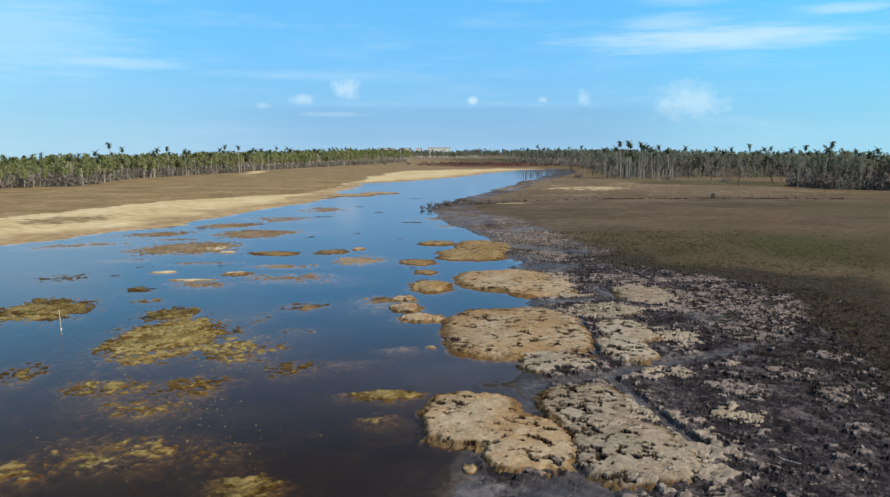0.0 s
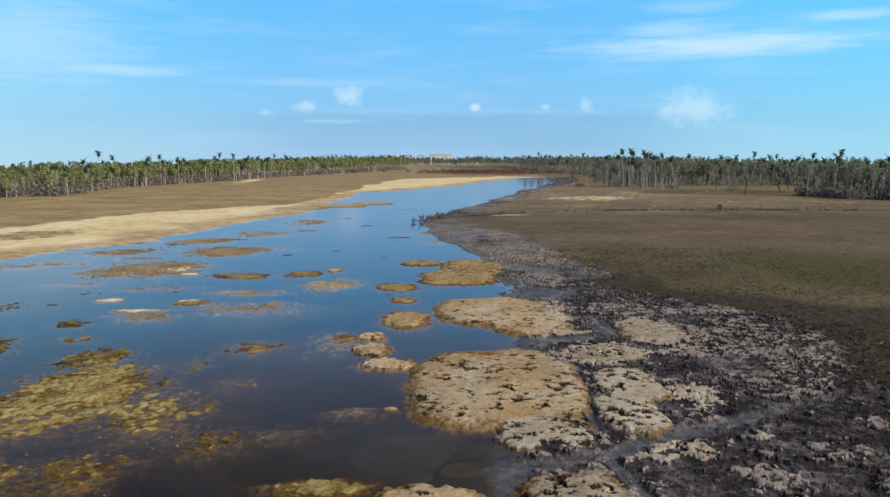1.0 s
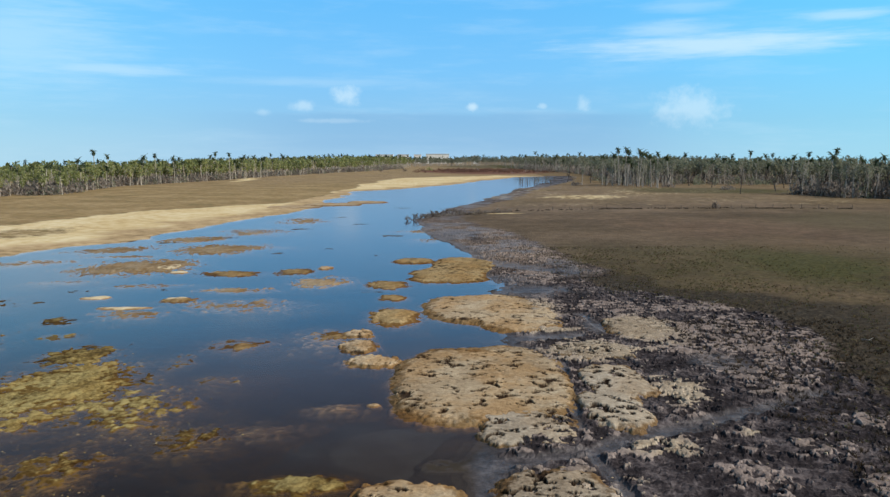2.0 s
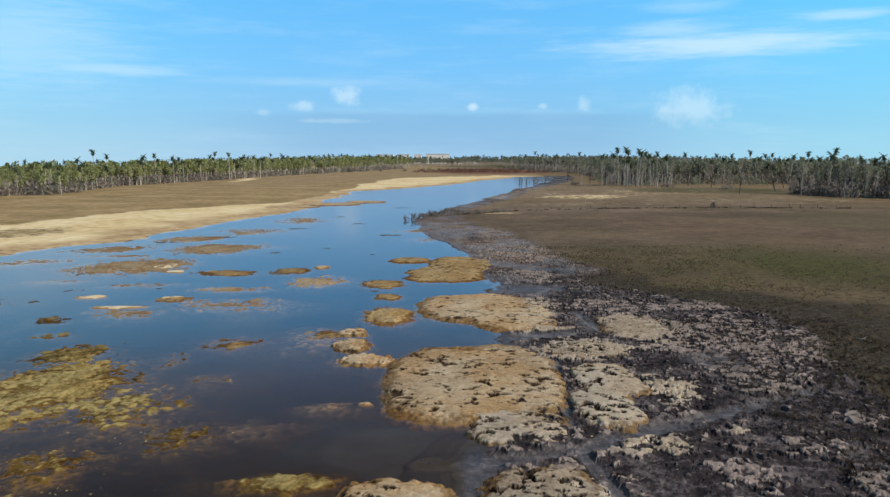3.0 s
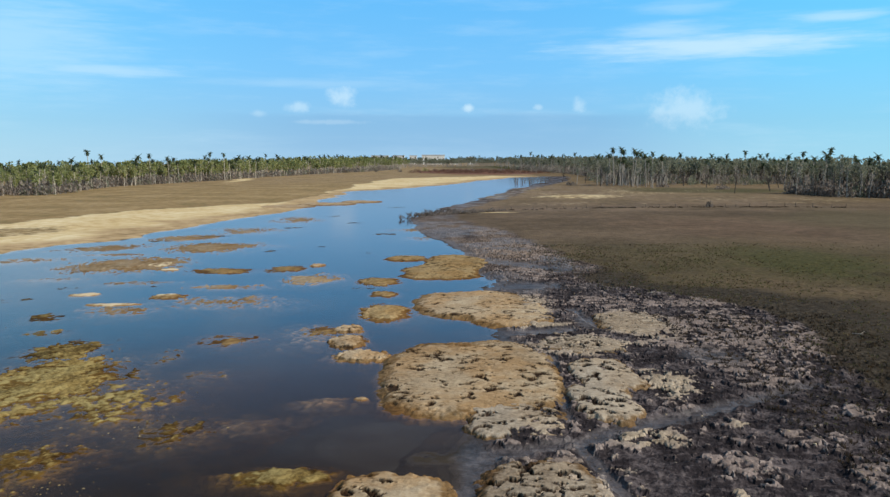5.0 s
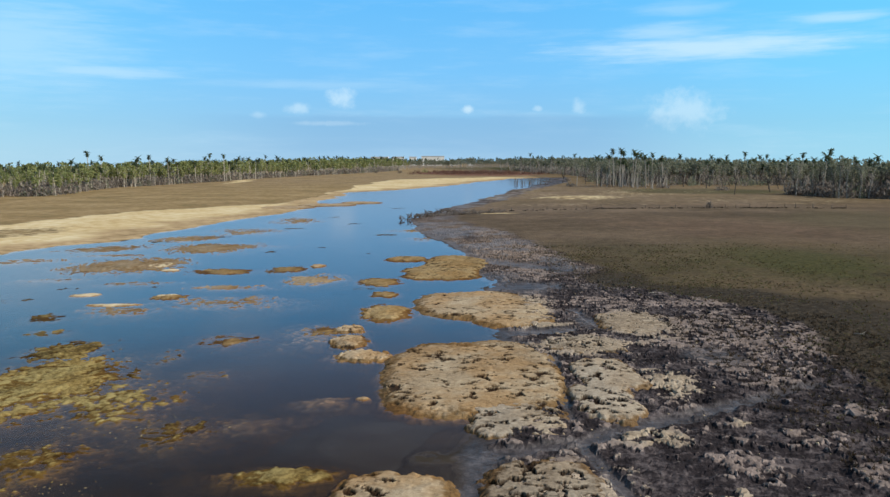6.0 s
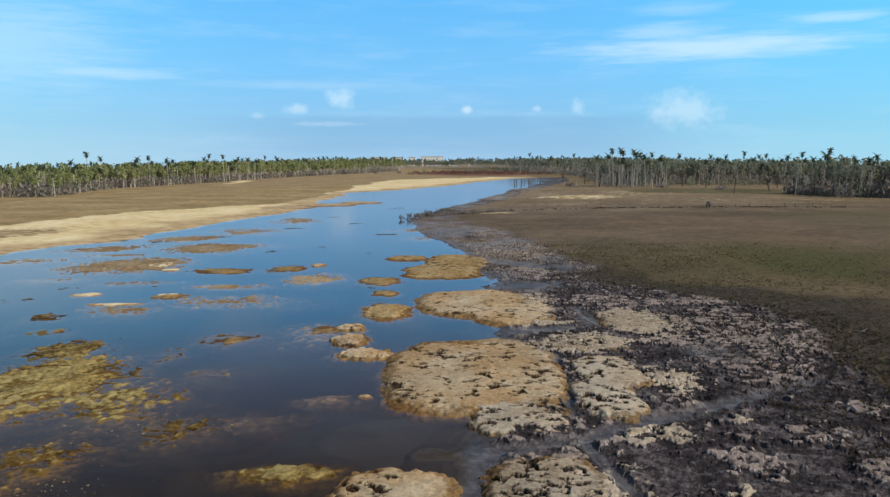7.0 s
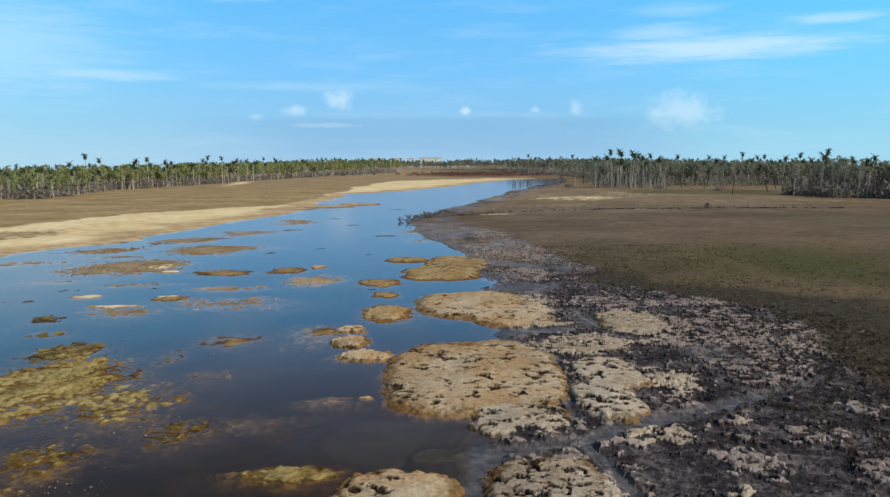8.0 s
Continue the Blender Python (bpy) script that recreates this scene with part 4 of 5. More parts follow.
def tree_shapes(rng, height, spread_m, cards=300, bare=False, card=0.75):
    trunk, crown = Shape(), Shape()
    fork = height * rng.uniform(0.46, 0.62)
    bend = Vector((rng.uniform(-0.5, 0.5), rng.uniform(-0.5, 0.5), 0))
    trunk.tube((Vector((0, 0, -0.5)), Vector((0, 0, 0.5)), bend * 0.4 + Vector((0, 0, fork * 0.5)), bend + Vector((0, 0, fork)), bend * 1.4 + Vector((0, 0, height * 0.8))), (0.20, 0.16, 0.13, 0.10, 0.04), 6)
    tips = [bend * 1.4 + Vector((0, 0, height * 0.85))]
    for n in range(6 if not bare else 8):
        w, s = rng.uniform(0, 6.28), rng.uniform(0.75, 1.3)
        root = bend * s + Vector((0, 0, fork * s * rng.uniform(0.85, 1.0)))
        tip = root + Vector((math.cos(w) * spread_m * rng.uniform(0.5, 1), math.sin(w) * spread_m * rng.uniform(0.5, 1), (height - root.z) * rng.uniform(0.35, 0.9)))
        mid = (root + tip) / 2 + Vector((0, 0, 0.3))
        trunk.tube((root, mid, tip), (0.07, 0.05, 0.02), 4)
        if bare:
            for _ in range(2):
                off = Vector((rng.uniform(-0.8, 0.8), rng.uniform(-0.8, 0.8), rng.uniform(0.2, 1.0)))
                trunk.tube((mid, mid + off * 0.6, mid + off), (0.035, 0.025, 0.012), 3)
        tips.append(tip)
    if not bare:
        for n in range(cards):
            u = rng.random() ** 0.8
            w, r = rng.uniform(0, 6.28), spread_m * 0.75 * math.sin(math.pi * (0.12 + 0.74 * u)) * math.sqrt(rng.random()) * rng.uniform(0.6, 1.35)
            at = bend * (0.5 + 0.9 * u) + Vector((r * math.cos(w), r * math.sin(w), height * (0.45 + 0.55 * u)))
            leaf_card(crown, rng, at, rng.uniform(0.6, 1.3) * card, 0.9)
    return trunk, crown


def scrub_shape(rng, width, height, cards, card=0.6):
    s = Shape()
    for n in range(cards):
        u = rng.random()
        w = rng.uniform(0, 6.28)
        r = width * 0.5 * math.sqrt(rng.random())
        leaf_card(s, rng, Vector((r * math.cos(w), r * math.sin(w), height * u * (1 - 0.5 * (r / width * 2) ** 2))), rng.uniform(0.6, 1.2) * card, 2.2)
    return s


rng = random.Random(7)

# ---- kinds of trees ----
PALM_HEIGHTS = (8.0, 9.2, 10.8, 9.8, 12.0, 13.8)
palm_kinds = []
for height in PALM_HEIGHTS:
    trunk, crown = palm_shapes(rng, height, rng.uniform(0.2, 1.4), 24, 2.1 if height < 11.5 else 1.8)
    palm_kinds.append([(mesh_of("palm_trunk", trunk.v, trunk.f, [bark]), mesh_of("palm_crown", crown.v, crown.f, [FROND], flat=True)) for bark in (BARK, DULL_BARK)])
tree_kinds = []
for height, wide in ((8.2, 1.5), (9.0, 1.7), (9.6, 1.6), (10.2, 1.8), (7.2, 1.6)):
    trunk, crown = tree_shapes(rng, height, wide, 330, card=0.60)
    thin_trunk, thin_crown = tree_shapes(rng, height * 1.06, wide * 0.85, 230, card=0.46)
    tree_kinds.append([(mesh_of("tree_trunk", t.v, t.f, [bark]), mesh_of("tree_crown", c.v, c.f, [leaf], flat=True)) for t, c, bark, leaf in ((trunk, crown, BARK, LEAF), (thin_trunk, thin_crown, DULL_BARK, DULL_LEAF))])
dead_kinds = []
for height in (5.0, 6.5, 8.0, 9.0):
    trunk, _ = tree_shapes(rng, height, 1.5, bare=True)
    dead_kinds.append((mesh_of("dead_trunk", trunk.v, trunk.f, [DARK_BARK]), mesh_of("pale_dead_trunk", trunk.v, trunk.f, [DULL_BARK]), trunk))

LEFT_WOOD = ((100.1, -189.6), (221.5, -129.7), (230.5, -117.0), (309.8, -133.6), (392.1, -111.4), (515.3, -89.4), (652.9, -60.9), (751.6, -47.1), (902.2, -36.7), (1210.6, -28.0))
RIGHT_WOOD = ((125.5, 193.2), (193.5, 133.2), (203.0, 117.8), (208.4, 107.3), (233.7, 101.8), (241.5, 131.3), (260.0, 164.4), (298.3, 184.0), (376.2, 174.8), (397.9, 104.5), (408.9, 84.6), (544.0, 87.0), (760.3, 66.4), (901.2, 63.4), (1209.4, 66.3))


def ground_z(x, y):
    """The height of the ground sheet at a place, between its grid lines."""
    i = min(max(int(np.searchsorted(GROUND_X, x)) - 1, 0), len(GROUND_X) - 2)
    j = min(max(int(np.searchsorted(GROUND_Y, y)) - 1, 0), len(GROUND_Y) - 2)
    u, v = (x - GROUND_X[i]) / (GROUND_X[i + 1] - GROUND_X[i]), (y - GROUND_Y[j]) / (GROUND_Y[j + 1] - GROUND_Y[j])
    h = GROUND_Z
    return float((h[j, i] * (1 - u) + h[j, i + 1] * u) * (1 - v) + (h[j + 1, i] * (1 - u) + h[j + 1, i + 1] * u) * v)


def stand(name, label, category, group, kinds, x, y, scale):
    """Build or copy one tree at a place."""
    ob = thing(name, label, category, group)
    for part_name, me in kinds:
        part(part_name, me, ob)
    ob.matrix_basis = pose(x, y, ground_z(x, y), rng.uniform(-2, 2), rng.uniform(-2, 2), rng.uniform(0, 360)) @ Matrix.Scale(scale, 4)
    return ob


PALM_LABELS = ("slender coconut palm with a pale grey trunk", "tall coconut palm with a ragged green crown above the wood")
first = {}


def plant(kind, n, x, y, scale, wood):
    key = (kind, n, wood)
    if key in first:
        copy_thing(first[key], pose(x, y, ground_z(x, y), rng.uniform(-2.5, 2.5), rng.uniform(-2.5, 2.5), rng.uniform(0, 360)) @ Matrix.Scale(scale / first[key].scale[0], 4))
        return
    if kind == "palm":
        t, c = palm_kinds[n][wood == "right"]
        first[key] = stand("coconut_palm", PALM_LABELS[n > 3], "palm", "palms of the %s wood" % wood, (("trunk", t), ("crown", c)), x, y, scale)
    elif kind == "tree":
        t, c = tree_kinds[n][wood == "right"]
        first[key] = stand("tree", "slim broadleaf tree with pale trunk and thin green crown" if wood == "left" else "slim broadleaf tree with grey trunk and hazy green crown", "tree", "trees of the %s wood" % wood, (("trunk", t), ("crown", c)), x, y, scale)
    elif kind == "dark":
        first[key] = stand("dead_tree", "bare dark dead tree standing on the dry flat", "dead tree", "dead trees", (("trunk", dead_kinds[n][0]),), x, y, scale)
    else:
        first[key] = stand("dead_tree", "bare pale grey dead tree at the wood's edge", "dead tree", "dead trees", (("trunk", dead_kinds[n][1]),), x, y, scale)


# front rows of the woods, tree by tree
placed = []


def free_spot(x, y, gap):
    if any(abs(x - a) < gap and abs(y - b) < gap for a, b in placed):
        return False
    placed.append((x, y))
    return True


for wood, line, sign in (("left", LEFT_WOOD, -1), ("right", RIGHT_WOOD, 1)):
    count = 0
    for _ in range(4000):
        y = 195 + 445 * rng.random() ** 1.5 if wood == "left" else rng.choice((rng.uniform(188, 241), 376 + 264 * rng.random() ** 1.4, rng.uniform(188, 241)))
        x = float(along(line, y)) + sign * abs(rng.gauss(0, 8))
        if not free_spot(x, y, 1.5):
            continue
        low = 0.70 + 0.30 * float(smooth(210, 320, y)) if wood == "left" else 1.0
        u = rng.random()
        if u < (0.10 if wood == "left" else 0.05):
            plant("palm", rng.choices(range(6), (6, 6, 5, 5, 0.7, 0))[0], x, y, low * rng.uniform(0.85, 1.1), wood)
        elif u < (0.88 if wood == "left" else 0.60):
            plant("tree", rng.randrange(5), x, y, low * rng.uniform(0.8, 1.1), wood)
        else:
            plant("pale" if wood == "left" else rng.choice(("pale", "dark", "dark")), rng.randrange(4), x, y, low * rng.uniform(0.8, 1.1), wood)
        count += 1
        if count > (185 if wood == "left" else 125):
            break

# the tall clump and the scattered trees on the right flat
for _ in range(80):
    x, y = rng.gauss(76, 7), rng.gauss(308, 10)
    if free_spot(x, y, 1.4):
        kind = rng.choice(("palm", "tree", "tree", "dark", "pale"))
        plant(kind, rng.choice((0, 1, 2, 2, 3, 4)) if kind == "palm" else rng.randrange(4), x, y, rng.uniform(0.85, 1.08), "right")
for _ in range(80):
    x, y = rng.uniform(81, 175), rng.uniform(322, 383)
    if free_spot(x, y, 3.0):
        kind = rng.choice(("palm", "tree", "tree", "tree", "dark", "pale"))
        plant(kind, rng.randrange(4), x, y, rng.uniform(0.85, 1.1), "right")
for x, y, n in ((87.8, 233.8, 3), (104.3, 304.6, 1), (116.3, 277.3, 0), (94.0, 304.0, 0), (67.7, 303.5, 3), (70.4, 291.7, 3), (82.9, 298.8, 2), (96.8, 285.8, 1), (123.3, 285.6, 1), (106.9, 254.0, 0), (110.1, 229.4, 2),
                (114.4, 210.1, 2), (121.2, 208.9, 3), (126.5, 206.5, 1), (103.8, 228.2, 1), (61.6, 338.9, 1), (55.9, 366.4, 0), (120.4, 254.0, 1), (102.0, 321.8, 2), (131.4, 298.5, 0)):
    plant("dark", n, x, y, rng.uniform(0.8, 1.0), "right")
# single tall palms that stand out over the canopy
for x, y, n, k in ((-137.8, 300, 5, 1.01), (-137.2, 310, 5, 0.90), (-131.5, 330, 4, 1.02), (-129.2, 340, 5, 0.92), (-124.7, 350, 4, 0.96), (-135.3, 280, 4, 0.91), (-126.2, 240, 4, 0.76), (-118.3, 390, 5, 0.98), (-110.9, 390, 5, 0.94), (-121.9, 395, 5, 0.88), (-105.1, 430, 4, 0.90), (-93.4, 520, 4, 0.94), (-108.4, 410, 5, 0.87),
                   (66.5, 305, 5, 1.02), (68.0, 300, 5, 1.03), (72.1, 310, 5, 0.97), (72.7, 300, 5, 0.99), (81.1, 320, 5, 0.92), (88.5, 330, 5, 0.93), (86.5, 520, 5, 1.02), (68.9, 620, 5, 1.11), (61.2, 620, 5, 0.94), (118.0, 390, 5, 0.94), (133.8, 390, 5, 0.91), (142.4, 390, 5, 0.91), (149.1, 385, 5, 1.02), (159.9, 385, 5, 0.94), (158.2, 390, 5, 0.92), (138.3, 300, 5, 0.93), (129.8, 262, 5, 0.99), (131.7, 300, 4, 0.98), (137.1, 260, 4, 0.93), (140.1, 250, 4, 0.96)):
    plant("palm", n, x, y, k, "left" if x < 0 else "right")


# ---- the depth of the woods ----
def joined(name, label, category, pieces, mats, flat=True):
    """Many small plants as one mesh: pieces are (corners, faces, material index, matrix)."""
    cos, loops, totals, index, base, known = [], [], [], [], 0, {}
    for v, f, mi, m in pieces:
        if id(v) not in known:
            known[id(v)] = (np.array([tuple(c) for c in v]), np.array([i for face in f for i in face]), np.array([len(face) for face in f]))
        co, loop, total = known[id(v)]
        cos.append(co @ np.array(m.to_3x3()).T + np.array(m.translation))
        loops.append(loop + base)
        totals.append(total)
        index.append(np.full(len(total), mi))
        base += len(co)
    co, loop, total = np.concatenate(cos), np.concatenate(loops), np.concatenate(totals)
    me = bpy.data.meshes.new(name)
    me.vertices.add(len(co))
    me.vertices.foreach_set("co", co.astype(np.float32).ravel())
    me.loops.add(len(loop))
    me.loops.foreach_set("vertex_index", loop.astype(np.int32))
    me.polygons.add(len(total))
    me.polygons.foreach_set("loop_start", (np.cumsum(total) - total).astype(np.int32))
    me.polygons.foreach_set("loop_total", total.astype(np.int32))
    me.update(calc_edges=True)
    for m in mats:
        me.materials.append(m)
    me.polygons.foreach_set("material_index", np.concatenate(index).astype(np.int32))
    if flat:
        me.polygons.foreach_set("use_smooth", np.zeros(len(total), bool))
    return tagged(new(name, me), label, category, kind="stuff")


def place(x, y, z, scale):
    return pose(x, y, z, 0, 0, rng.uniform(0, 360)) @ Matrix.Scale(scale, 4)


far_palms = [palm_shapes(rng, h, 0.8, 14, 2.0, 3) for h in (9.6, 10.8, 12.0)]
far_trees = [tree_shapes(rng, h, w, 75, card=1.15) for h, w in ((8.4, 2.0), (9.2, 2.2), (10.0, 2.0))]


def wood_pieces(spots, palms=0.3, bare=0.0):
    pieces = []
    for x, y, scale in spots:
        k = rng.random()
        if rng.random() < bare:
            trunk = dead_kinds[rng.choice((2, 3))][2]
            pieces.append((trunk.v, trunk.f, 0, place(x, y, ground_z(x, y), scale * 1.05)))
            continue
        trunk, crown = rng.choices(far_palms, (5, 4, 1.0))[0] if k < palms else rng.choice(far_trees)
        m = place(x, y, ground_z(x, y), scale)
        pieces.append((trunk.v, trunk.f, 0, m))
        pieces.append((crown.v, crown.f, 1 if k < palms else 2, m))
    return pieces


def depth_spots(line, sign, low, high, near, far, count):
    for _ in range(count):
        y = rng.uniform(low, high)
        yield float(along(line, y)) + sign * rng.uniform(near, far), y, rng.uniform(0.8, 1.08) * (1.0 + 0.22 * float(smooth(450, 700, y)) - (0.30 * float(smooth(320, 210, y)) if sign < 0 else 0.0))


joined("left_woods", "deep wood of coconut palms and thin broadleaf trees", "woods", wood_pieces([*depth_spots(LEFT_WOOD, -1, 150, 430, 0, 60, 720), *depth_spots(LEFT_WOOD, -1, 430, 900, 2, 70, 620)], 0.14, 0.12), [BARK, FROND, LEAF])
joined("right_woods", "deep wood of grey trunks, palms and thin green crowns", "woods", wood_pieces([*depth_spots(RIGHT_WOOD, 1, 376, 900, 1, 130, 1080), *depth_spots(((185, 141), (203, 122), (241, 110)), 1, 185, 241, 0, 70, 400), *((rng.uniform(150, 270), rng.uniform(236, 400), rng.uniform(0.8, 1.05)) for _ in range(330)), *((rng.uniform(78, 178), rng.uniform(326, 392), rng.uniform(0.8, 1.05)) for _ in range(420))], 0.05, 0.34), [DULL_BARK, FROND, DULL_LEAF])
far_spots = [(rng.uniform(-420, -25), rng.uniform(900, 1400), rng.uniform(0.85, 1.05)) for _ in range(330)]
far_spots += [(rng.uniform(70, 640), rng.uniform(900, 1400), rng.uniform(0.85, 1.05)) for _ in range(360)]
far_spots += [(rng.uniform(-520, 720), rng.uniform(1100, 1450), rng.uniform(0.75, 1.0)) for _ in range(300)]
far_spots += [(rng.uniform(-140, 110), rng.uniform(1050, 1300), rng.uniform(0.7, 0.95)) for _ in range(300)]
far_spots += [(rng.uniform(-130, 40), rng.uniform(1000, 1120), rng.uniform(0.75, 1.0)) for _ in range(220)]
far_spots = [(x, y, size * (1.18 + 0.18 * float(smooth(0, 30, x)))) for x, y, size in far_spots]
joined("far_woods", "distant dull green line of palms and low woods", "woods", wood_pieces(far_spots, 0.3), [DULL_BARK, FROND, DULL_LEAF])

# undergrowth along the woods' feet
scrubs = [scrub_shape(rng, w, h, 42, 0.8) for w, h in ((3.0, 2.6), (4.0, 3.8), (2.4, 4.6))]
pieces = []
for line, sign, low, high, count in ((LEFT_WOOD, -1, 190, 400, 620), (LEFT_WOOD, -1, 400, 780, 380), (RIGHT_WOOD, 1, 186, 241, 360), (RIGHT_WOOD, 1, 376, 780, 480)):
    for _ in range(count):
        y = rng.uniform(low, high)
        x = float(along(line, y)) + sign * (22 * rng.random() ** 1.5 + 1)
        s = rng.choice(scrubs)
        pieces.append((s.v, s.f, rng.choice((0, 0, 0, 0, 0, 1)), place(x, y, ground_z(x, y) - 0.2, rng.uniform(0.7, 1.4))))
for _ in range(460):
    x, y = rng.uniform(68, 182), rng.uniform(312, 388)
    s = rng.choice(scrubs)
    if not 356 < y < 374:
        pieces.append((s.v, s.f, rng.choice((0, 0, 1)), place(x, y, ground_z(x, y) - 0.2, rng.uniform(0.6, 1.2))))
joined("undergrowth", "grey-brown undergrowth along the feet of the woods", "undergrowth", pieces, [SCRUB, DULL_LEAF])


# red-brown reeds on the far margin and dry stalks on the spit
reed_clumps = [scrub_shape(rng, 3.0, h, 36, 0.7) for h in (1.4, 1.9, 2.4)]
pieces = []
for _ in range(420):
    x, y = rng.gauss(30, 26), rng.uniform(560, 720)
    s = rng.choice(reed_clumps)
    pieces.append((s.v, s.f, 0, place(x, y, ground_z(x, y) - 0.1, rng.uniform(0.6, 1.1))))
joined("reed_bed", "low red-brown reeds along the far lake margin", "reeds", pieces, [REED])
stalks = [scrub_shape(rng, 1.6, h, 40, 0.34) for h in (0.8, 1.2, 1.6)]
pieces = []
for _ in range(130):
    k = rng.random()
    x, y = -4.5 + 17 * k + rng.gauss(0, 0.8), 147.0 + 14.5 * k + rng.gauss(0, 1.2)
    s = rng.choice(stalks)
    pieces.append((s.v, s.f, 0, place(x, y, ground_z(x, y) - 0.1, rng.uniform(0.5, 1.0) * (1.1 - 0.5 * k))))
joined("dry_stalks", "dry grey-brown stalks on the muddy spit", "stalks", pieces, [SCRUB])


# ---- shrubs and dead wood on the flats ----
def shrub(label, x, y, width, height, mats, group=""):
    ob = thing("shrub", label, "shrub", group)
    twigs = Shape()
    for _ in range(9):
        w, r = rng.uniform(0, 6.28), width * rng.uniform(0.2, 0.5)
        tip = Vector((math.cos(w) * r, math.sin(w) * r, height * rng.uniform(0.6, 1.05)))
        twigs.tube((Vector((0, 0, -0.2)), tip * 0.5 + Vector((0, 0, 0.15)), tip), (0.06, 0.04, 0.015), 4)
    part("branches", mesh_of("branches", twigs.v, twigs.f, [DARK_BARK]), ob)
    leaves = scrub_shape(rng, width, height, int(30 + width * 25), 0.35 + 0.05 * width)
    part("foliage", mesh_of("foliage", leaves.v, leaves.f, [mats], flat=True), ob)
    ob.location = (x, y, ground_z(x, y))
    return ob


shrub("dark solitary shrub by the dry brush line", 57.0, 166, 1.5, 1.7, SCRUB)
shrub("dark rounded bush far out on the red flat", -16.4, 655, 5.5, 3.6, LEAF)
for x, y, w, h in ((-67.2, 635.0, 3, 2.5), (-54.5, 617.3, 3, 2.6), (-35.7, 617.1, 4, 2.4), (23.2, 661.2, 6, 2.4), (46.6, 643.0, 7, 3), (68.6, 590.3, 6, 3.5), (73.2, 380.3, 5, 2.4), (63.8, 401.8, 4, 2.0), (80.7, 285.9, 5, 1.8), (50.9, 312.1, 4, 1.6), (95.7, 266.6, 5, 1.6)):
    shrub("low grey-brown shrub on the dry lake margin", x, y, w, h, SCRUB, "margin shrubs")


def dead_brush(x, y, reach, height):
    ob = thing("dead_brush", "tangle of dark dead branches at the water's edge", "dead brush", "dead brush on the spit")
    for _ in range(7):
        s = Shape()
        w, r = rng.uniform(0, 6.28), reach * rng.uniform(0.4, 1.0)
        tip = Vector((math.cos(w) * r, math.sin(w) * r, height * rng.uniform(0.3, 1.0)))
        s.tube((Vector((0, 0, -0.1)), tip * 0.55 + Vector((0, 0, 0.2)), tip), (0.06, 0.045, 0.015), 4)
        for _ in range(4):
            at, off = tip * rng.uniform(0.4, 0.9), Vector((rng.uniform(-1, 1), rng.uniform(-1, 1), rng.uniform(0, 0.9))) * reach * 0.35
            s.tube((at, at + off * 0.6, at + off), (0.04, 0.03, 0.012), 3)
        part("branch", mesh_of("branch", s.v, s.f, [WOOD]), ob)
    ob.location = (x, y, max(0.0, ground_z(x, y)))
    return ob


for x, y, r, h in ((-7.1, 142.2, 1.6, 1.3), (-5.9, 143.3, 1.5, 1.0), (-4.8, 145.0, 1.4, 1.2), (-3.6, 147.2, 1.6, 1.5), (-2.4, 148.9, 1.4, 1.3), (-1.2, 151.7, 1.8, 1.7), (0.2, 153.9, 1.6, 1.4), (1.6, 155.6, 1.6, 1.3), (-8.0, 140.0, 1.1, 0.8)):
    dead_brush(x, y, r, h)


def stump(x, y, height, lean):
    ob = thing("dead_stump", "weathered dark stump standing in far water", "stump", "stumps in the lake")
    s = Shape().tube((Vector((0, 0, -0.8)), Vector((lean * 0.4, 0, height * 0.5)), Vector((lean, 0, height))), (0.16, 0.13, 0.08), 6)
    part("trunk", mesh_of("trunk", s.v, s.f, [WOOD]), ob)
    t = Shape().tube((Vector((lean * 0.5, 0, height * 0.6)), Vector((lean * 0.5 + 0.35, 0.1, height * 0.85))), (0.06, 0.025), 4)
    part("broken_limb", mesh_of("broken_limb", t.v, t.f, [WOOD]), ob)
    ob.location = (x, y, 0)


for n in range(15):
    stump(31.5 + n * 0.85 + rng.uniform(-0.4, 0.4), 352 + rng.uniform(-22, 26), rng.uniform(1.2, 2.8), rng.uniform(-0.4, 0.4))

# ---- old fence with brush caught along it ----
FENCE = ((1.7, 151.7), (7.7, 157.3), (13.8, 161.7), (26.0, 163.7), (44.7, 165.8), (57.0, 166.7), (69.3, 166.2), (85.7, 164.3))


def fence_at(s):
    xs = [p[0] for p in FENCE]
    x = 1.7 + s * 84
    return x, float(np.interp(x, xs, [p[1] for p in FENCE]))


fence = thing("fence", "old post and wire fence across the dry flat", "fence")
fence.location = (1.7, 151.7, 0)
post_shape = Shape().tube(((0, 0, -0.4), (0.01, 0, 0.5), (0.03, 0.02, 1.25)), (0.085, 0.08, 0.07), 6)
post_mesh = mesh_of("post", post_shape.v, post_shape.f, [WOOD])
tops = []
for n in range(27):
    x, y = fence_at(min(1.0, max(0.0, (n + rng.uniform(-0.3, 0.3)) / 26)))
    z = ground_z(x, y)
    p = part("post", post_mesh, fence)
    p.matrix_basis = pose(x - 1.7, y - 151.7, z, rng.uniform(-7, 7), rng.uniform(-7, 7), rng.uniform(0, 360)) @ Matrix.Scale(rng.uniform(0.45, 0.9), 4)
    tops.append(Vector((x - 1.7, y - 151.7, z)))
for h in (0.3, 0.6):
    s = Shape().tube([p + Vector((0, 0, h)) for p in tops], [0.012] * len(tops), 3)
    part("wire", mesh_of("wire", s.v, s.f, [WOOD]), fence)
pieces = []
twig_heaps = [scrub_shape(rng, 2.2, 0.6, 40, 0.45) for _ in range(4)]
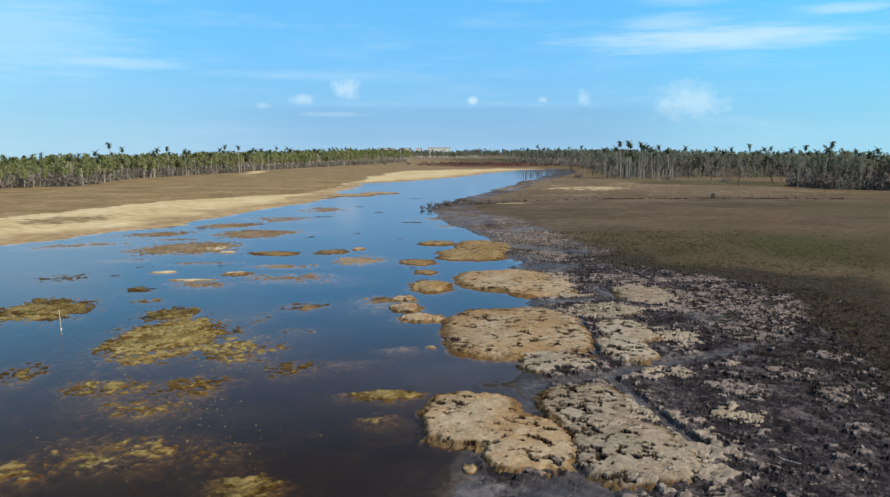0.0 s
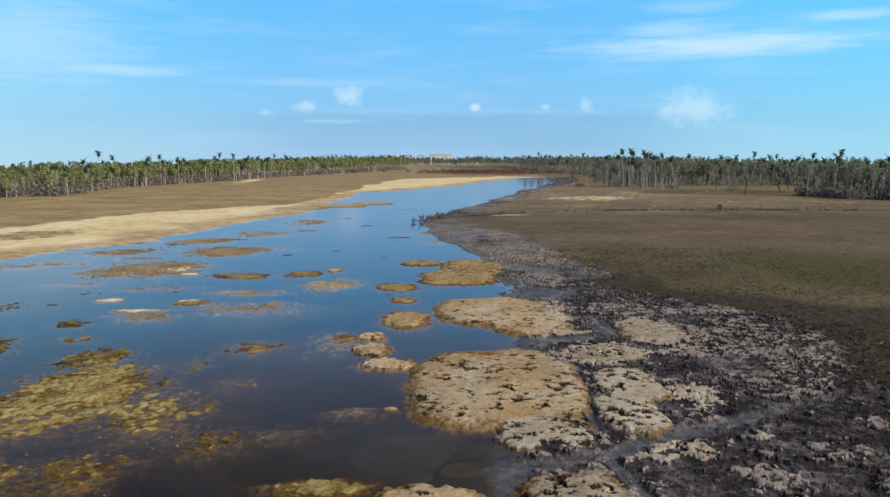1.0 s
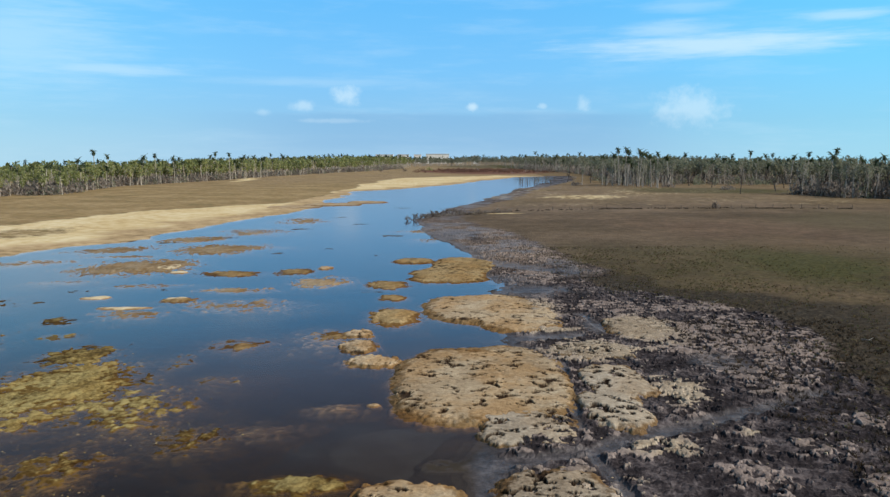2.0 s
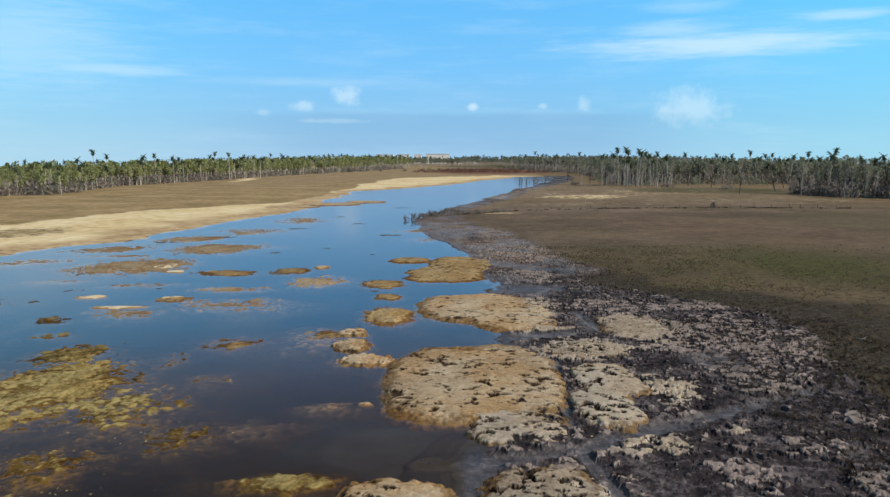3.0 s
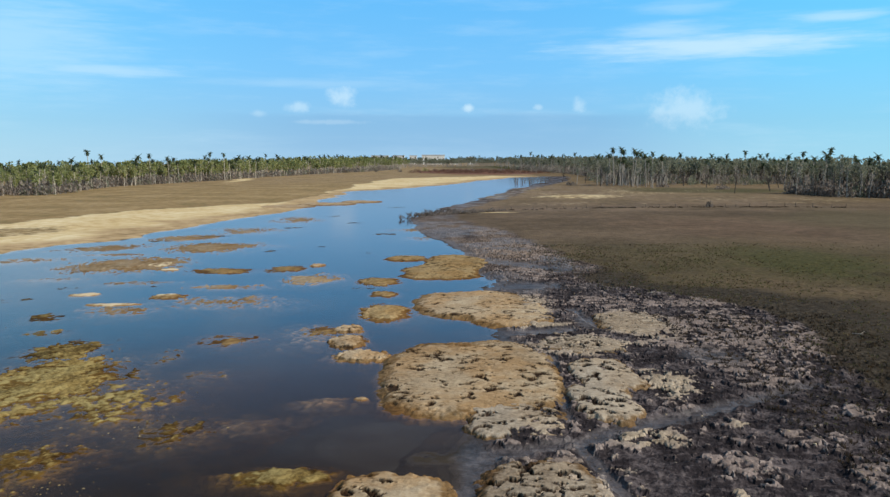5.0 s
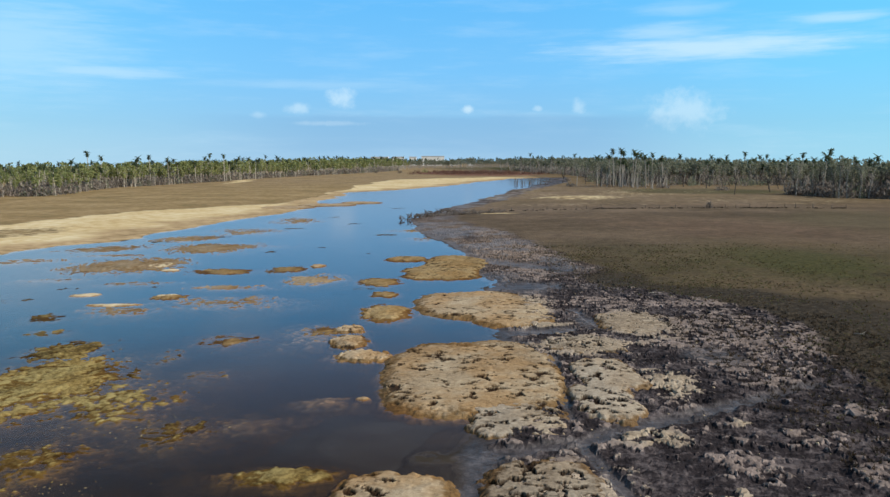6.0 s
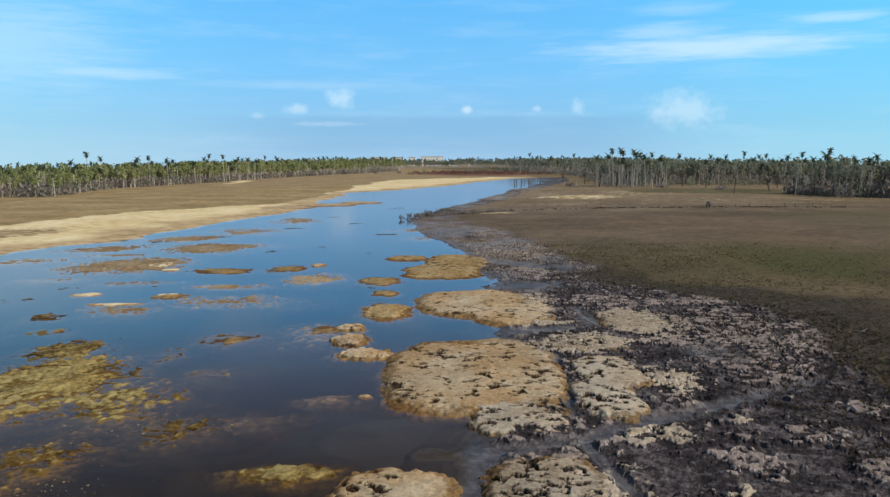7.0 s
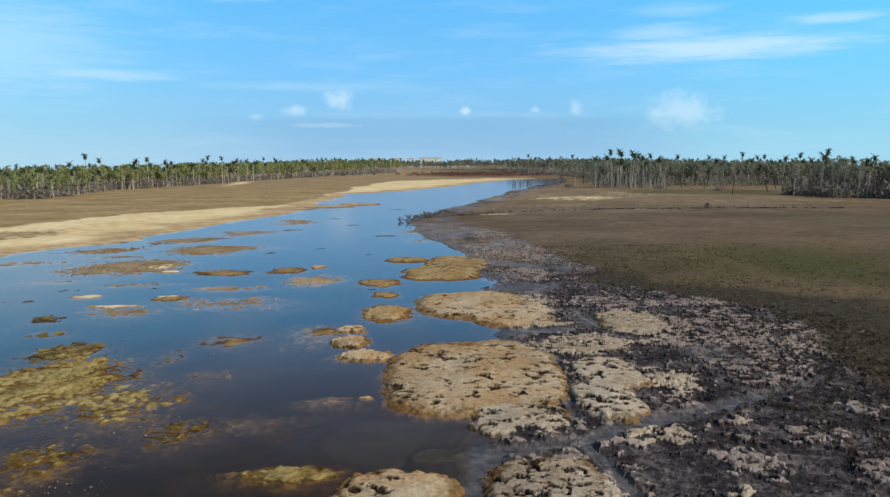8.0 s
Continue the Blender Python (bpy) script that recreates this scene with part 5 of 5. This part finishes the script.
for _ in range(420):
    x, y = fence_at(rng.random())
    if rng.random() < 0.25 + 1.2 * max(0, math.sin(x * 0.3) * math.sin(x * 0.09 + 1)):
        s = rng.choice(twig_heaps)
        pieces.append((s.v, s.f, 0, place(x + rng.uniform(-1, 1), y + rng.uniform(-1, 1), ground_z(x, y) - 0.05, rng.uniform(0.2, 0.5))))
joined("brush_row", "dark dead brush heaped along the old fence", "brush", pieces, [WEED_LEAF])


# ---- grass tufts, clods and sticks ----
def tuft(rng, blades, height, spread_m):
    s = Shape()
    for _ in range(blades):
        w, r = rng.uniform(0, 6.28), rng.uniform(0, spread_m)
        foot = Vector((r * math.cos(w), r * math.sin(w), -0.03))
        tip = foot + Vector((rng.gauss(0, 0.12), rng.gauss(0, 0.12), height * rng.uniform(0.6, 1.1)))
        side = Vector((-math.sin(w), math.cos(w), 0)) * 0.035
        s.blade((foot - side, foot + side, tip))
    return s


def scattered(name, label, category, spots, shapes, mats, sizes, sink=0.0):
    pts = np.array(spots)
    z, _ = ground_field(pts[None, :, 0], pts[None, :, 1])
    pieces = []
    for (x, y), h in zip(spots, z[0]):
        s = rng.choice(shapes)
        pieces.append((s.v, s.f, rng.randrange(len(mats)), place(x, y, h - sink, rng.uniform(*sizes))))
    return joined(name, label, category, pieces, mats)


def right_of_turf(x, y, margin):
    return x > float(along(TURF_EDGE, y)) + margin


tufts = [tuft(rng, 9, 0.28, 0.22) for _ in range(8)]
spots = []
while len(spots) < 6000:
    y = 26 + 70 * rng.random()
    x = float(along(TURF_EDGE, y)) + rng.gauss(0, 1) * 2.8 + abs(rng.gauss(0, 17))
    if right_of_turf(x, y, -3.5) and x < y * 0.62 + 4 and vnoise(np.array(x / 2.4), np.array(y / 3.4), 78) > 0.5 * rng.random() + 0.2:
        spots.append((x, y))
scattered("grass_tufts", "short withered grass tufts over the dry flat", "grass", spots, tufts, [STRAW, STRAW, GREEN_GRASS, GREEN_GRASS, GREEN_GRASS, BROWN_GRASS, BROWN_GRASS, WEED_LEAF], (0.2, 0.6))


def lump(rng):
    s = Shape()
    n, m = 6, 3
    for j in range(m + 1):
        for k in range(n):
            w = 2 * math.pi * k / n
            e = math.pi * (j / m - 0.45)
            r = 0.5 * rng.uniform(0.7, 1.25)
            s.v.append(Vector((math.cos(w) * math.cos(e) * r * 1.2, math.sin(w) * math.cos(e) * r, math.sin(e) * r * 0.7)))
    for j in range(m):
        for k in range(n):
            a, b = j * n + k, j * n + (k + 1) % n
            s.f.append((a, b, b + n, a + n))
    s.f.append(tuple(m * n + k for k in range(n)))
    return s


lumps = [lump(rng) for _ in range(10)]
flecks = []
for cx, cy, rx, ry, count in ((-19.7, 37.3, 3.4, 5.5, 800), (-15.0, 34.1, 2.6, 3.2, 600), (-11.3, 30.6, 2.8, 1.8, 420), (-15.3, 26.9, 3.0, 3.0, 500), (-18.6, 27.0, 3.0, 3.0, 420), (-14.3, 19.7, 4.6, 2.6, 800),
                              (-14.9, 24.1, 3.2, 2.2, 500), (-31.9, 45.8, 4.0, 6.0, 420), (-21.4, 43.5, 2.6, 2.6, 300), (-13.5, 46.1, 3.0, 2.6, 260), (-25.4, 22.7, 3.0, 2.6, 300), (-9.9, 15.7, 1.6, 1.4, 200)):
    for _ in range(count // 5):
        x, y = rng.gauss(cx, rx * 0.48), rng.gauss(cy, ry * 0.48)
        s = rng.choice(lumps)
        m = pose(x, y, rng.uniform(-0.06, 0.004), 0, 0, rng.uniform(0, 360)) @ Matrix.Diagonal((*(rng.uniform(0.03, 0.13) * k for k in (1.0, 0.8)), 0.06, 1))
        flecks.append((s.v, s.f, rng.choice((0, 0, 1)), m))
joined("algae_flecks", "scattered flecks of yellow algae floating in brown water", "algae", flecks, [FLECK, PALE_FLECK])
spots = []
while len(spots) < 700:
    y = 15.2 + 51 * rng.random() ** 1.4
    x = rng.uniform(float(along(RIGHT_SHORE, y)) + 3.5, float(along(TURF_EDGE, y)) - 1)
    if vnoise(np.array(x / 2.1), np.array(y / 2.6), 77) > 0.42:
        spots.append((x, y))
scattered("mud_clods", "broken grey and tan clods of trampled mud", "mud clods", spots, lumps, [CLOD, CLOD, CLOD, CLOD, CLOD, PALE_CLOD], (0.06, 0.17), 0.03)
spots = [(rng.uniform(14, 26), rng.uniform(15, 52)) for _ in range(2600)]
scattered("dead_stubble", "dark dead plant stubble on the mud", "stubble", spots, tufts, [WEED_LEAF, WEED_LEAF, BROWN_GRASS], (0.35, 0.8))
for _ in range(4):
    y = 17 + 44 * rng.random()
    x = rng.uniform(float(along(RIGHT_SHORE, y)) + 3.5, float(along(TURF_EDGE, y)) + 3.5)
    ob = thing("stick", "pale dry stick lying on trampled mud", "stick", "sticks on the mud")
    length = rng.uniform(0.5, 1.3)
    s = Shape().tube((Vector((-length / 2, 0, 0)), Vector((0, 0.08, 0.05)), Vector((length / 2, -0.05, 0.12))), (0.035, 0.03, 0.012), 5)
    part("stem", mesh_of("stem", s.v, s.f, [DULL_BARK]), ob)
    s = Shape().tube((Vector((0.1, 0.06, 0.05)), Vector((0.1 + length * 0.25, 0.3, 0.25))), (0.02, 0.008), 4)
    part("twig", mesh_of("twig", s.v, s.f, [DULL_BARK]), ob)
    ob.matrix_basis = pose(x, y, ground_z(x, y) + 0.08, 0, rng.uniform(-6, 6), rng.uniform(0, 360))


# ---- a thin stake in the shallows ----
stake = thing("stake", "thin pale leaning stake standing in the shallows", "stake")
s = Shape().tube((Vector((0, 0, -0.9)), Vector((-0.03, 0, 0.5)), Vector((-0.07, 0.02, 1.4))), (0.028, 0.025, 0.018), 6)
part("pole", mesh_of("pole", s.v, s.f, [BARK]), stake)
s = Shape().tube((Vector((-0.01, 0, 0.1)), Vector((0, 0, 0.2))), (0.05, 0.045), 6)
part("binding", mesh_of("binding", s.v, s.f, [PLASTER]), stake, "pale cloth binding")
stake.location = (-27.0, 38.2, 0)


# ---- the far town ----
def building(x, y, wide, deep, high, floors, columns):
    ob = thing("building", "pale plastered low building far beyond the woods", "building", "far town buildings")
    s = Shape().box(-wide / 2, wide / 2, -deep / 2, deep / 2, -2, high)
    part("wall", mesh_of("wall", s.v, s.f, [PLASTER], flat=True), ob)
    s = Shape().box(-wide / 2 - 0.5, wide / 2 + 0.5, -deep / 2 - 0.5, deep / 2 + 0.5, high, high + 0.8)
    part("roof", mesh_of("roof", s.v, s.f, [ROOF], flat=True), ob)
    s = Shape().box(-0.6, 0.6, -0.08, 0.08, -0.55, 0.55)
    me = mesh_of("window", s.v, s.f, [WINDOW], flat=True)
    for f in range(floors):
        for c in range(columns):
            w = part("window", me, ob)
            w.location = ((c + 0.5) / columns * wide - wide / 2, -deep / 2, 2.0 + f * 3.2)
    ob.location = (x, y, 0.5)


for x, y, wide, deep, high, floors, columns in ((-22, 1500, 44, 18, 18, 4, 8), (-90, 1520, 22, 15, 17, 4, 6), (-128, 1540, 34, 16, 17, 4, 8), (18, 1470, 15, 10, 9, 2, 4), (49, 1470, 8, 8, 14, 4, 2), (-62, 1530, 14, 10, 17, 4, 3)):
    building(x, y, wide, deep, high, floors, columns)
